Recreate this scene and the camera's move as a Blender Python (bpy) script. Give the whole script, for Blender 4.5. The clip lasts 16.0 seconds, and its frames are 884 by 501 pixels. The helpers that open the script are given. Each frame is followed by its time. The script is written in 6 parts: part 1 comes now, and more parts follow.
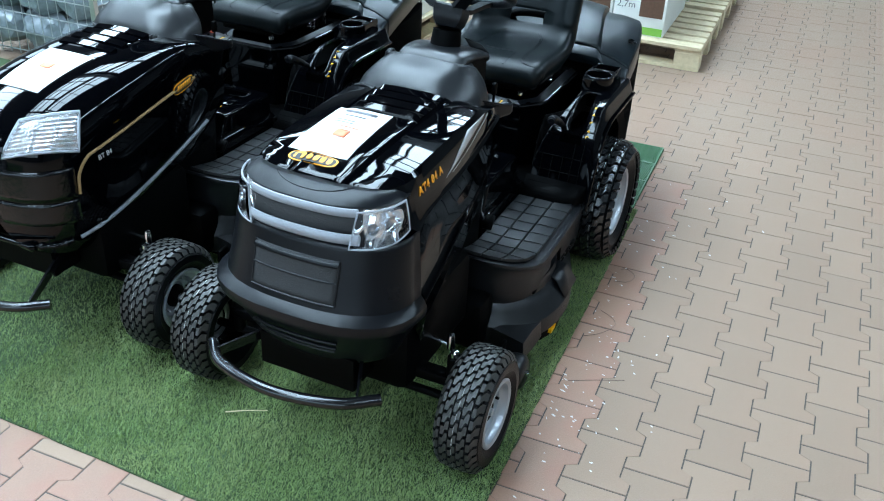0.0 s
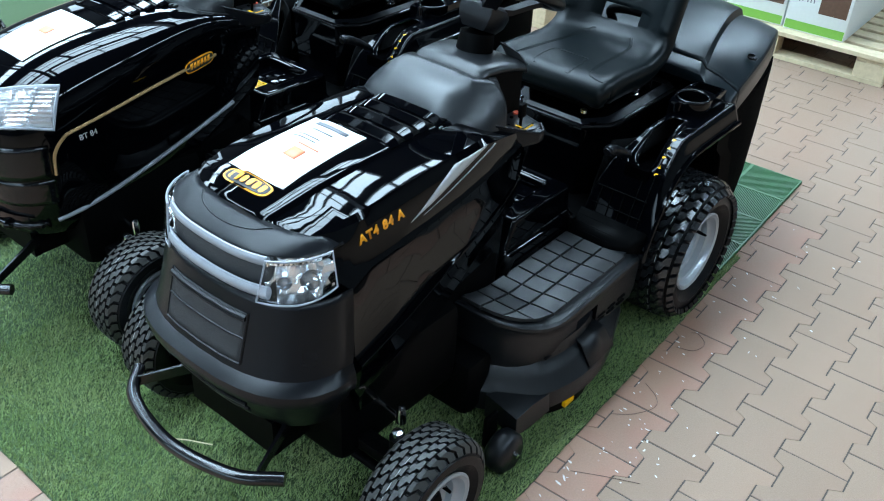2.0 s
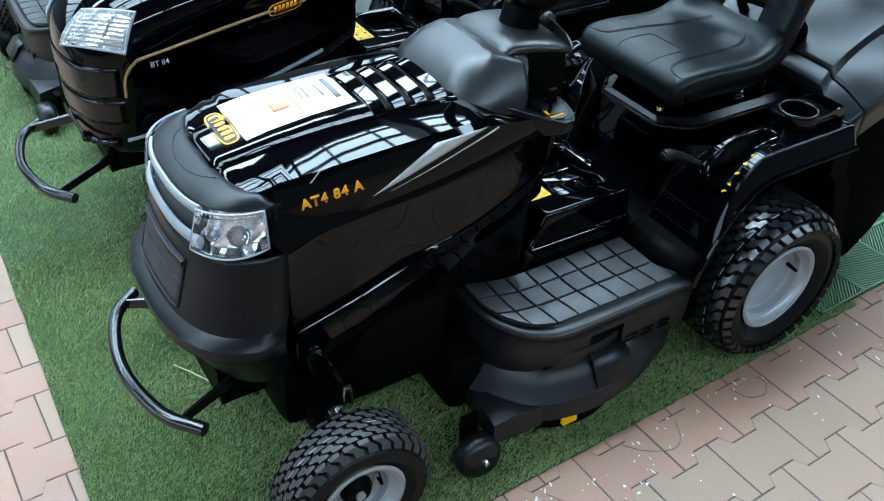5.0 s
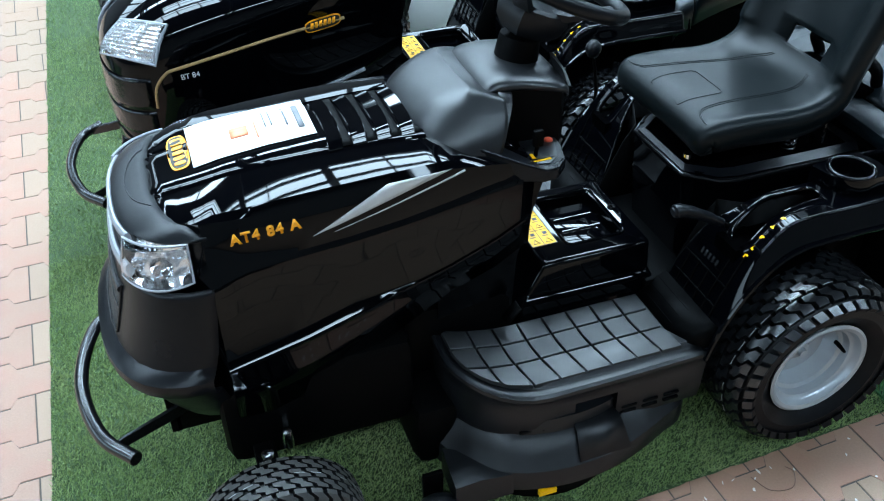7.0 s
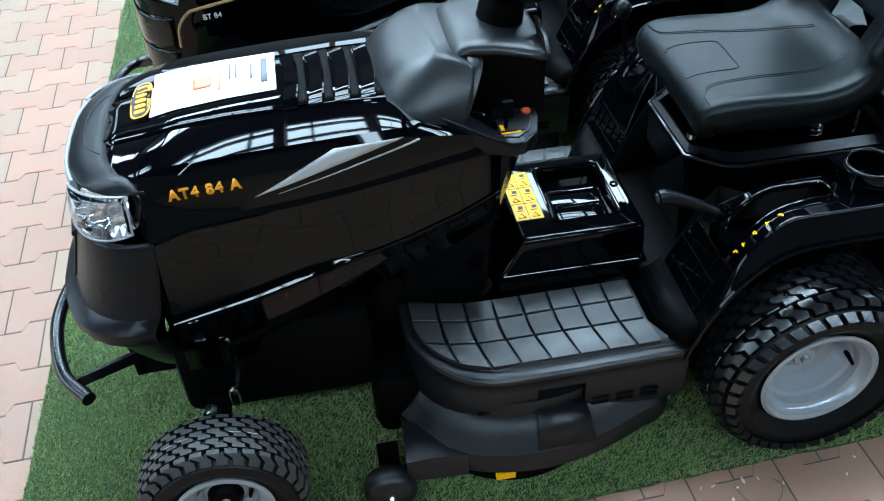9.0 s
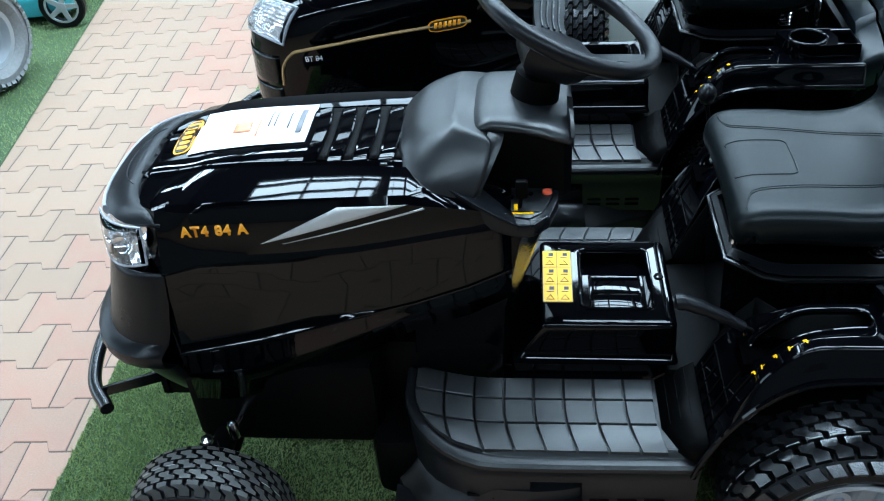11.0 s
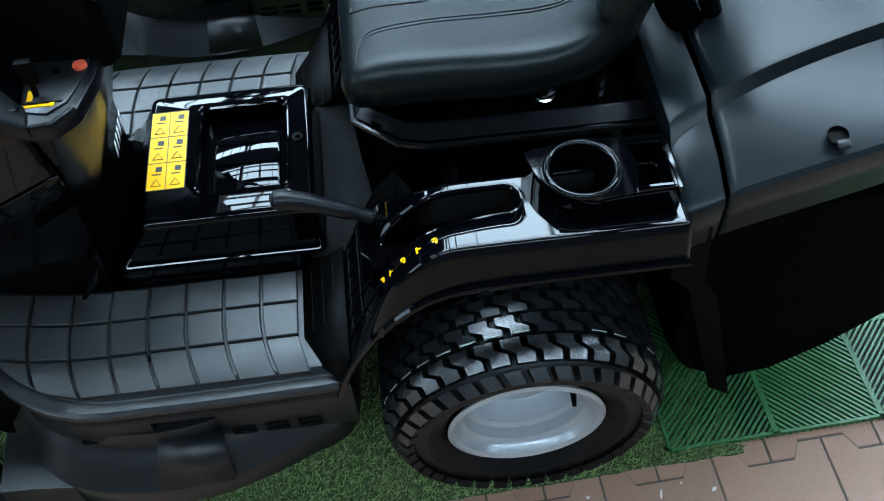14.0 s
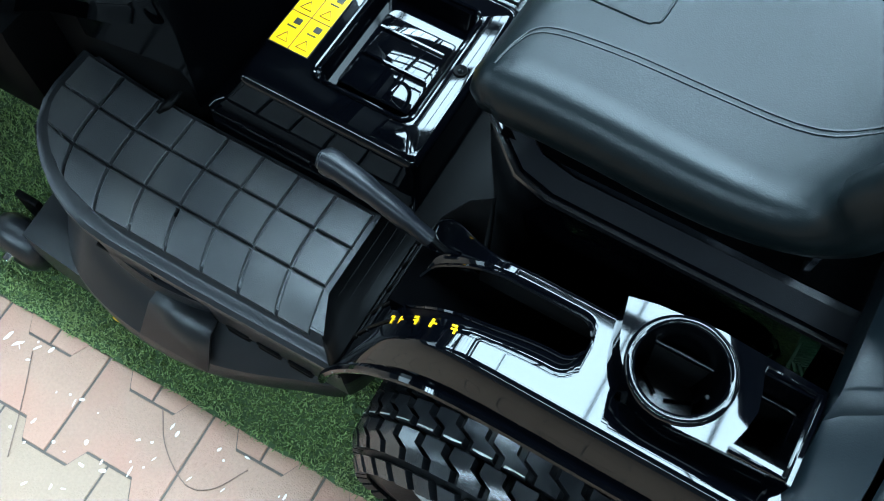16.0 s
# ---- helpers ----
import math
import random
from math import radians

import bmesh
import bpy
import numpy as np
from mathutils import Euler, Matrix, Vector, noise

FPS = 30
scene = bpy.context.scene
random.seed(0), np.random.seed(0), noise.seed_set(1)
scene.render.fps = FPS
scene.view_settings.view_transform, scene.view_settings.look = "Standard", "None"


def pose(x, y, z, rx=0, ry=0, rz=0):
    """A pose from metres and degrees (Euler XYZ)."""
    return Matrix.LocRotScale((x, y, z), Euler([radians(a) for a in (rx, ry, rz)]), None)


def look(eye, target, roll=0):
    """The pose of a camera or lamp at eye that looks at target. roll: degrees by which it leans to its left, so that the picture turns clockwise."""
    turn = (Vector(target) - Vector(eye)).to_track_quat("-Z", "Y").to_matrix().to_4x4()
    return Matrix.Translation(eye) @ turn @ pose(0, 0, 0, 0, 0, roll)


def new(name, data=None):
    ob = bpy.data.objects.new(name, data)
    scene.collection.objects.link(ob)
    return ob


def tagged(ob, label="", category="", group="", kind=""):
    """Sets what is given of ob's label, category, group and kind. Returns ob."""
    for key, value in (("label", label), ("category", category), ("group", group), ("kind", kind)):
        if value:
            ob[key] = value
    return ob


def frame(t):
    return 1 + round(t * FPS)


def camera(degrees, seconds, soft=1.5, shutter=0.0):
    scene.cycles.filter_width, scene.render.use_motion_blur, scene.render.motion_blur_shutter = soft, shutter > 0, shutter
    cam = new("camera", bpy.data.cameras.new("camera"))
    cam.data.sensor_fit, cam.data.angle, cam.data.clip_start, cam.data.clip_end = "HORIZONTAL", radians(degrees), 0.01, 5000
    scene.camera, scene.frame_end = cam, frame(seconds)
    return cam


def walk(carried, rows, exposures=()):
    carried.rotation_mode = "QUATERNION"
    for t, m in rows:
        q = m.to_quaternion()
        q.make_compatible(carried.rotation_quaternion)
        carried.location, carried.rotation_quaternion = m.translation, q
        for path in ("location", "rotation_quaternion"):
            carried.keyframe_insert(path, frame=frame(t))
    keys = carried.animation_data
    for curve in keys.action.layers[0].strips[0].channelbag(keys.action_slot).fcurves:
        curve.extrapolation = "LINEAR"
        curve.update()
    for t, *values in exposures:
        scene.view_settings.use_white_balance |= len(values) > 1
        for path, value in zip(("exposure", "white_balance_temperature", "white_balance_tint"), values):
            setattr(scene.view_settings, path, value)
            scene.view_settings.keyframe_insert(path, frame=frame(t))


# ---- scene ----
cam = camera(52.0, 16.0, soft=1.1)
PATH = [
    (0, (-1.697, -1.048, 1.695), (-0.119, -0.361, 0.676), 2.9),
    (0.5, (-1.523, -1.123, 1.7), (-0.003, -0.376, 0.636), 2.5),
    (1, (-1.373, -1.236, 1.705), (0.066, -0.355, 0.632), 3.8),
    (1.5, (-1.229, -1.241, 1.696), (0.144, -0.307, 0.581), 2.6),
    (2, (-1.013, -1.243, 1.69), (0.288, -0.222, 0.565), 3.2),
    (2.5, (-0.876, -1.289, 1.684), (0.302, -0.147, 0.54), 1.9),
    (3, (-0.74, -1.438, 1.685), (0.261, -0.16, 0.517), 3.3),
    (3.5, (-0.659, -1.515, 1.684), (0.252, -0.194, 0.492), 1.9),
    (4, (-0.631, -1.537, 1.68), (0.259, -0.209, 0.478), 1.8),
    (6.5, (-0.164, -1.486, 1.653), (0.491, -0.031, 0.447), 1.0),
    (7, (-0.053, -1.554, 1.656), (0.466, -0.043, 0.453), -1.0),
    (7.5, (0.022, -1.565, 1.647), (0.494, -0.056, 0.421), -2.3),
    (8, (0.075, -1.569, 1.644), (0.528, -0.083, 0.384), -2.9),
    (10.5, (0.615, -1.487, 1.66), (0.406, 0.005, 0.345), -3.4),
    (11, (0.637, -1.496, 1.665), (0.439, 0.077, 0.445), -4.5),
    (11.5, (0.656, -1.485, 1.682), (0.506, 0.095, 0.464), -4.9),
    (12, (0.683, -1.475, 1.653), (0.592, 0.089, 0.41), -5.6),
    (12.5, (0.777, -1.454, 1.629), (0.773, 0.022, 0.279), -7.9),
    (13, (0.865, -1.261, 1.594), (1.026, 0.07, 0.11), -6.4),
    (13.5, (0.925, -1.127, 1.551), (1.134, 0.103, -0.013), -5.1),
    (14, (1.044, -1.047, 1.523), (1.131, 0.119, -0.1), -3.1),
    (14.5, (1.188, -0.972, 1.502), (1.079, 0.133, -0.162), -2.5),
    (15, (1.219, -0.866, 1.464), (0.983, 0.144, -0.247), -4.2),
    (15.5, (1.206, -0.707, 1.438), (0.914, 0.152, -0.344), -0.9),
    (16, (1.22, -0.613, 1.401), (0.803, 0.094, -0.423), -0.2),
]
walk(cam, [(t, look(eye, target, roll)) for t, eye, target, roll in PATH], exposures=[(0, -0.12, 6500, 10), (4, -0.08, 6500, 10), (8, 0.05, 6500, 10), (10.5, 0.0, 6500, 10), (13.5, 0.05, 6500, 10), (14.5, 0.34, 6500, 10), (15, 0.50, 6400, 8), (16, 0.86, 6300, 4)])

# ---- light ----
world = bpy.data.worlds.new("sky")
scene.world = world
world.use_nodes = True
wn, wl = world.node_tree.nodes, world.node_tree.links
sky = wn.new("ShaderNodeTexSky")
sky.sky_type, sky.sun_disc = "NISHITA", False
sky.sun_elevation, sky.sun_rotation = radians(42), radians(200)
wn["Background"].inputs["Strength"].default_value = 0.12
wl.new(sky.outputs[0], wn["Background"].inputs["Color"])

YC = -0.028           # middle plane of the near tractor
ROOF_Z = 5.2
# glazed roof bands that run along the hall: from y, to y, from x, to x
# the first and last bands are unseen additions that fill in light
BANDS = [(-4.6, -4.0, -6.2, 11.5), (0.85, 1.95, -6.2, 11.5), (2.25, 3.65, -2.4, 3.8), (5.7, 6.8, -6.2, 11.5)]
PANE, GAP = 2.78, 0.12


def daylight(name, m, sx, sy, watts, colour):
    lamp = bpy.data.lights.new(name, "AREA")
    lamp.shape, lamp.size, lamp.size_y, lamp.energy, lamp.color = "RECTANGLE", sx, sy, watts, colour
    ob = new(name, lamp)
    ob.matrix_world = m
    return ob


for ya, yb, xa, xb in BANDS:
    daylight("roof_day_and_fill", pose((xa + xb) / 2, (ya + yb) / 2, ROOF_Z + 0.12), xb - xa, yb - ya, 118.0 * (xb - xa) * (yb - ya), (0.58, 0.81, 1.0))
daylight("window_daylight", look((1.5, 10.75, 3.95), (1.5, 0, 3.2)), 17.0, 1.5, 560, (0.58, 0.81, 1.0))
daylight("window_daylight", look((-8.75, 1.0, 2.6), (0, 1.0, 2.2)), 11.0, 2.2, 420, (0.58, 0.81, 1.0))

# ---- materials ----
def material(name, colour, rough=0.5, metal=0.0, coat=0.0, spec=0.5, vary=0.15, grain=60.0, bump=0.0, bump_scale=400.0,
             rough_vary=0.08, stain=None, stain_scale=6.0, stain_amount=0.0):
    """A principled material with two scales of variation, fine relief and an optional stain colour."""
    m = bpy.data.materials.new(name)
    m.use_nodes = True
    n, l = m.node_tree.nodes, m.node_tree.links
    p = n["Principled BSDF"]
    p.inputs["Roughness"].default_value, p.inputs["Metallic"].default_value = rough, metal
    p.inputs["Coat Weight"].default_value, p.inputs["Coat Roughness"].default_value = coat, 0.03
    p.inputs["Specular IOR Level"].default_value = spec
    tc = n.new("ShaderNodeTexCoord")
    big, fine = n.new("ShaderNodeTexNoise"), n.new("ShaderNodeTexNoise")
    big.inputs["Scale"].default_value, fine.inputs["Scale"].default_value = stain_scale, grain
    big.inputs["Detail"].default_value = fine.inputs["Detail"].default_value = 5
    for t in (big, fine):
        l.new(tc.outputs["Object"], t.inputs["Vector"])
    mix = n.new("ShaderNodeMix")
    mix.data_type, mix.blend_type = "RGBA", "MIX"
    lo = [c * (1 - vary) for c in colour]
    hi = [min(1, c * (1 + vary)) for c in colour]
    mix.inputs[6].default_value, mix.inputs[7].default_value = (*lo, 1), (*hi, 1)
    l.new(fine.outputs["Fac"], mix.inputs[0])
    out = mix.outputs[2]
    if stain:
        ramp = n.new("ShaderNodeMapRange")
        ramp.inputs[1].default_value, ramp.inputs[2].default_value = 0.45, 0.75
        ramp.inputs[4].default_value = stain_amount
        l.new(big.outputs["Fac"], ramp.inputs[0])
        second = n.new("ShaderNodeMix")
        second.data_type = "RGBA"
        second.inputs[7].default_value = (*stain, 1)
        l.new(ramp.outputs[0], second.inputs[0])
        l.new(out, second.inputs[6])
        out = second.outputs[2]
    l.new(out, p.inputs["Base Color"])
    rr = n.new("ShaderNodeMapRange")
    rr.inputs[3].default_value, rr.inputs[4].default_value = max(0.02, rough - rough_vary), min(1, rough + rough_vary)
    l.new(big.outputs["Fac"], rr.inputs[0])
    l.new(rr.outputs[0], p.inputs["Roughness"])
    if bump:
        bn, bt = n.new("ShaderNodeBump"), n.new("ShaderNodeTexNoise")
        bt.inputs["Scale"].default_value, bt.inputs["Detail"].default_value = bump_scale, 3
        bn.inputs["Strength"].default_value, bn.inputs["Distance"].default_value = bump, 0.002
        l.new(tc.outputs["Object"], bt.inputs["Vector"])
        l.new(bt.outputs["Fac"], bn.inputs["Height"])
        l.new(bn.outputs[0], p.inputs["Normal"])
    return m


def per_piece(m, amount):
    """Shift the value of each piece a little by its own random number."""
    n, l = m.node_tree.nodes, m.node_tree.links
    p = n["Principled BSDF"]
    src = p.inputs["Base Color"].links[0].from_socket
    info, mr, hsv = n.new("ShaderNodeObjectInfo"), n.new("ShaderNodeMapRange"), n.new("ShaderNodeHueSaturation")
    mr.inputs[3].default_value, mr.inputs[4].default_value = 1 - amount, 1 + amount
    l.new(info.outputs["Random"], mr.inputs[0])
    l.new(mr.outputs[0], hsv.inputs["Value"])
    l.new(src, hsv.inputs["Color"])
    l.new(hsv.outputs[0], p.inputs["Base Color"])
    return m


GLOSS = material("black_gloss_paint", (0.0005, 0.0006, 0.0010), 0.035, vary=0.2, rough_vary=0.015, spec=0.22)
SATIN = material("black_satin_paint", (0.0006, 0.0007, 0.0010), 0.22, vary=0.2, spec=0.12)
MATTE = material("dark_grey_plastic", (0.0034, 0.0038, 0.0050), 0.30, vary=0.2, bump=0.12, bump_scale=900, spec=0.21)
DASH = material("charcoal_plastic", (0.0080, 0.0086, 0.0098), 0.31, vary=0.15, bump=0.12, bump_scale=800, spec=0.45)
DECK = material("deck_plastic", (0.0052, 0.0056, 0.0066), 0.33, vary=0.25, bump=0.15, bump_scale=700, spec=0.34,
                stain=(0.010, 0.010, 0.011), stain_amount=0.25)
PAD = material("rubber_pad", (0.0130, 0.0135, 0.0145), 0.36, vary=0.3, bump=0.2, bump_scale=600, stain=(0.036, 0.034, 0.031),
               stain_amount=0.45, stain_scale=9, spec=0.5)
VINYL = material("black_vinyl", (0.0024, 0.0040, 0.0046), 0.33, vary=0.15, bump=0.12, bump_scale=600, spec=0.17)
DUSTY = material("dusty_tread_rubber", (0.024, 0.0228, 0.0208), 0.45, vary=0.4, grain=150, bump=0.2, bump_scale=300, stain=(0.035, 0.034, 0.032), stain_amount=0.4, stain_scale=12, spec=0.4)
RUBBER = material("tyre_rubber", (0.0026, 0.0028, 0.0034), 0.40, vary=0.35, bump=0.2, bump_scale=300, stain=(0.032, 0.035, 0.039),
                  stain_amount=0.05, stain_scale=14, spec=0.14)
# lighter, shinier copy of RUBBER: light on the rear lug tops put into colour
TREAD = material("lit_tread_rubber", (0.0060, 0.0064, 0.0072), 0.23, vary=0.5, grain=120, bump=0.15, bump_scale=300, stain=(0.035, 0.036, 0.038), stain_amount=0.25, stain_scale=30, spec=0.75)
STEEL = material("painted_rim", (0.33, 0.345, 0.36), 0.30, metal=0.4, vary=0.06, rough_vary=0.06)
LAMPSILVER = material("lamp_reflector", (0.86, 0.87, 0.89), 0.22, metal=0.9, vary=0.05)
LAMPGREY = material("ribbed_reflector", (0.46, 0.47, 0.49), 0.20, metal=0.75, vary=0.25, grain=40)
CHROME = material("bright_metal", (0.75, 0.76, 0.78), 0.12, metal=1.0, vary=0.05)
TUBE = material("black_satin_steel", (0.003, 0.003, 0.0035), 0.2, vary=0.2)
FRAME = material("chassis_black", (0.0010, 0.0010, 0.0011), 0.5, vary=0.3, spec=0.04)
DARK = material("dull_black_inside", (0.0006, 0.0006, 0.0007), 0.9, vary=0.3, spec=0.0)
CATCH = material("catcher_plastic", (0.0028, 0.0052, 0.0068), 0.33, vary=0.12, bump=0.08, bump_scale=700, spec=0.25)
FABRIC = material("catcher_cloth", (0.0007, 0.0007, 0.0008), 0.9, vary=0.3, bump=0.4, bump_scale=1200, spec=0.02)
RIB = material("silver_grey_trim", (0.24, 0.25, 0.275), 0.34, vary=0.08)
GRILLE = material("dimpled_gloss_grille", (0.0012, 0.0013, 0.0018), 0.10, vary=0.4, grain=90, bump=1.0, bump_scale=75, spec=0.35)
MESHG = material("grille_mesh", (0.012, 0.012, 0.013), 0.6, vary=0.5, grain=700, bump=0.8, bump_scale=900)
PAPER = material("white_paper", (0.80, 0.79, 0.78), 0.35, vary=0.03, spec=0.4)
RED = material("red_print", (0.75, 0.22, 0.10), 0.45, vary=0.1)
INK = material("grey_print", (0.12, 0.12, 0.13), 0.5, vary=0.1)
BLACKINK = material("black_print", (0.01, 0.01, 0.01), 0.5)
ORANGE = material("orange_print", (0.85, 0.32, 0.01), 0.35, vary=0.08)
YELLOW = material("yellow_label", (0.85, 0.42, 0.004), 0.32, vary=0.06, spec=0.25)
SILVER = material("silver_decal", (0.42, 0.41, 0.40), 0.35, metal=0.1, vary=0.1)
WHITE = material("white_print", (0.75, 0.75, 0.75), 0.4)
GOLD = material("gold_trim", (0.36, 0.22, 0.10), 0.35, metal=0.4, vary=0.1)
REDDOT = material("red_button", (0.7, 0.10, 0.05), 0.4)
WOOD = material("pale_pallet_wood", (0.52, 0.42, 0.27), 0.7, vary=0.25, grain=40, bump=0.3, bump_scale=120)
CARTON = material("printed_carton", (0.62, 0.63, 0.60), 0.5, vary=0.05)
LIME = material("green_carton", (0.16, 0.36, 0.05), 0.5, vary=0.1)
BROWN = material("brown_print", (0.10, 0.05, 0.03), 0.5, vary=0.3)
WIRE = material("zinc_wire", (0.55, 0.56, 0.57), 0.35, metal=0.9, vary=0.15)
BAG = material("clear_film_bag", (0.22, 0.25, 0.27), 0.2, vary=0.6, grain=30, bump=1.0, bump_scale=30)
TEAL = material("teal_plastic", (0.02, 0.20, 0.22), 0.35, vary=0.1)
GREYTYRE = material("pale_dusty_tyre", (0.16, 0.16, 0.16), 0.6, vary=0.4, grain=90, bump=0.6, bump_scale=120)
WALLM = material("hall_wall_paint", (0.13, 0.13, 0.13), 0.8, vary=0.08, bump=0.1, bump_scale=60)
ROOFM = material("roof_sheet", (0.045, 0.047, 0.05), 0.7, vary=0.1)
BEAM = material("roof_steel", (0.20, 0.21, 0.22), 0.6, vary=0.1)
PAVER = per_piece(material("paver_concrete", (0.242, 0.161, 0.112), 0.62, vary=0.16, grain=240, bump=0.5, bump_scale=350,
                           stain=(0.275, 0.150, 0.100), stain_amount=0.5, stain_scale=1.3, spec=0.3), 0.07)
PAVER_WORN = per_piece(material("reddened_paver_concrete", (0.250, 0.138, 0.092), 0.60, vary=0.18, grain=200, bump=0.5, bump_scale=350,
                                stain=(0.29, 0.120, 0.080), stain_amount=0.6, stain_scale=7.0), 0.08)
JOINT = material("joint_sand", (0.068, 0.053, 0.044), 0.95, vary=0.3, grain=300)
SPLASH = material("white_paint_drips", (0.52, 0.48, 0.45), 0.7, vary=0.2)
MAT = material("green_plastic_tile", (0.024, 0.105, 0.032), 0.45, vary=0.2)
MATBASE = material("tile_shade_and_dust", (0.004, 0.010, 0.006), 0.8, vary=0.4, grain=60)
TURFBASE = material("turf_backing", (0.030, 0.055, 0.018), 0.95, vary=0.4, grain=200)
TURF = material("turf_blade", (0.160, 0.230, 0.072), 0.5, vary=0.6, grain=260, stain=(0.27, 0.30, 0.12), stain_amount=0.6, stain_scale=5)
DUST = material("pale_dust", (0.30, 0.30, 0.29), 0.8, vary=0.3)


def glass(name, tint=(1, 1, 1), rough=0.0):
    m = bpy.data.materials.new(name)
    m.use_nodes = True
    p = m.node_tree.nodes["Principled BSDF"]
    p.inputs["Base Color"].default_value = (*tint, 1)
    p.inputs["Transmission Weight"].default_value, p.inputs["Roughness"].default_value = 1.0, rough
    p.inputs["IOR"].default_value = 1.2
    return m


LENS = glass("clear_lens")

# ---- mesh tools ----
def mesh_object(name, verts, faces, mat, parent=None, label="", smooth=38, sub=0, solid=0.0, offset=-1.0, bevel=0.0):
    me = bpy.data.meshes.new(name)
    me.from_pydata([tuple(v) for v in verts], [], [tuple(f) for f in faces])
    return finish(name, me, mat, parent, label, smooth, sub, solid, offset, bevel)


def finish(name, me, mat, parent=None, label="", smooth=38, sub=0, solid=0.0, offset=-1.0, bevel=0.0):
    me.validate()
    me.update()
    if mat:
        me.materials.append(mat)
    if smooth:
        me.shade_smooth()
        me.set_sharp_from_angle(angle=radians(smooth))
    ob = new(name, me)
    if parent:
        ob.parent = parent
    if solid:
        md = ob.modifiers.new("thick", "SOLIDIFY")
        md.thickness, md.offset = solid, offset
    if bevel:
        md = ob.modifiers.new("edge", "BEVEL")
        md.width, md.segments, md.limit_method, md.angle_limit = bevel, 3, "ANGLE", radians(40)
        md.harden_normals = False
    if sub:
        md = ob.modifiers.new("round", "SUBSURF")
        md.levels = md.render_levels = sub
    if label:
        tagged(ob, label)
    return ob


def part(name, bm, material_, parent, label="", smooth=38, **kw):
    me = bpy.data.meshes.new(name)
    bmesh.ops.recalc_face_normals(bm, faces=bm.faces[:])
    bm.to_mesh(me)
    bm.free()
    return finish(name, me, material_, parent, label, smooth, **kw)


def loft(rings, closed=True, cap=True):
    bm = bmesh.new()
    rows = [[bm.verts.new(p) for p in r] for r in rings]
    n = len(rows[0])
    for a, b in zip(rows, rows[1:]):
        for i in range(n if closed else n - 1):
            j = (i + 1) % n
            bm.faces.new((a[i], a[j], b[j], b[i]))
    if cap and closed:
        bm.faces.new(rows[0][::-1])
        bm.faces.new(rows[-1])
    return bm


def merge(*bms):
    out = bmesh.new()
    for b in bms:
        me = bpy.data.meshes.new("t")
        b.to_mesh(me)
        out.from_mesh(me)
        bpy.data.meshes.remove(me)
        b.free()
    return out


def block(x0, x1, y0, y1, z0, z1, bevel=0.0, seg=2):
    bm = bmesh.new()
    bmesh.ops.create_cube(bm, size=1)
    for v in bm.verts:
        v.co = Vector(((x0 + x1) / 2 + v.co.x * (x1 - x0), (y0 + y1) / 2 + v.co.y * (y1 - y0), (z0 + z1) / 2 + v.co.z * (z1 - z0)))
    if bevel:
        bmesh.ops.bevel(bm, geom=bm.edges[:], offset=bevel, segments=seg, affect="EDGES", profile=0.5)
    return bm


def smooth_path(pts, n=8):
    """A Catmull-Rom line through the points."""
    P = [Vector(p) for p in pts]
    P = [2 * P[0] - P[1]] + P + [2 * P[-1] - P[-2]]
    out = []
    for i in range(1, len(P) - 2):
        a, b, c, d = P[i - 1:i + 3]
        for k in range(n):
            t = k / n
            out.append(0.5 * (2 * b + (c - a) * t + (2 * a - 5 * b + 4 * c - d) * t * t + (3 * b - a - 3 * c + d) * t ** 3))
    out.append(P[-2])
    return out


def tube(pts, r, seg=12, cap=True, closed=False):
    P = [Vector(p) for p in pts]
    n = len(P)
    rr = r if isinstance(r, (list, tuple)) else [r] * n
    rings, up = [], None
    for i, p in enumerate(P):
        d = (P[(i + 1) % n] - P[i - 1]) if closed else (P[min(i + 1, n - 1)] - P[max(i - 1, 0)])
        d.normalize()
        if up is None:
            up = Vector((0, 0, 1)) if abs(d.z) < 0.9 else Vector((1, 0, 0))
        side = d.cross(up).normalized()
        up = side.cross(d).normalized()
        rings.append([p + rr[i] * (math.cos(a) * side + math.sin(a) * up) for a in (2 * math.pi * k / seg for k in range(seg))])
    if closed:
        bm = loft(rings + [rings[0]], cap=False)
        bmesh.ops.remove_doubles(bm, verts=bm.verts[:], dist=1e-6)
        return bm
    return loft(rings, cap=cap)


def spin(profile, seg=48, centre=(0, 0, 0), axis="y"):
    """Turn (radius, along) points about the axis."""
    rings = []
    for r, a in profile:
        ring = []
        for k in range(seg):
            q = 2 * math.pi * k / seg
            c, s = r * math.cos(q), r * math.sin(q)
            p = (c, a, s) if axis == "y" else ((c, s, a) if axis == "z" else (a, c, s))
            ring.append(Vector(p) + Vector(centre))
        rings.append(ring)
    return loft(rings, cap=False)


def prism(outline, z0, z1, bevel=0.0, seg=2):
    bm = bmesh.new()
    lo = [bm.verts.new((x, y, z0)) for x, y in outline]
    hi = [bm.verts.new((x, y, z1)) for x, y in outline]
    n = len(lo)
    for i in range(n):
        bm.faces.new((lo[i], lo[(i + 1) % n], hi[(i + 1) % n], hi[i]))
    bm.faces.new(lo[::-1])
    bm.faces.new(hi)
    bmesh.ops.recalc_face_normals(bm, faces=bm.faces[:])
    if bevel:
        bmesh.ops.bevel(bm, geom=[e for e in bm.edges if e.calc_face_angle(0) > 0.5], offset=bevel, segments=seg, affect="EDGES", profile=0.5)
    return bm


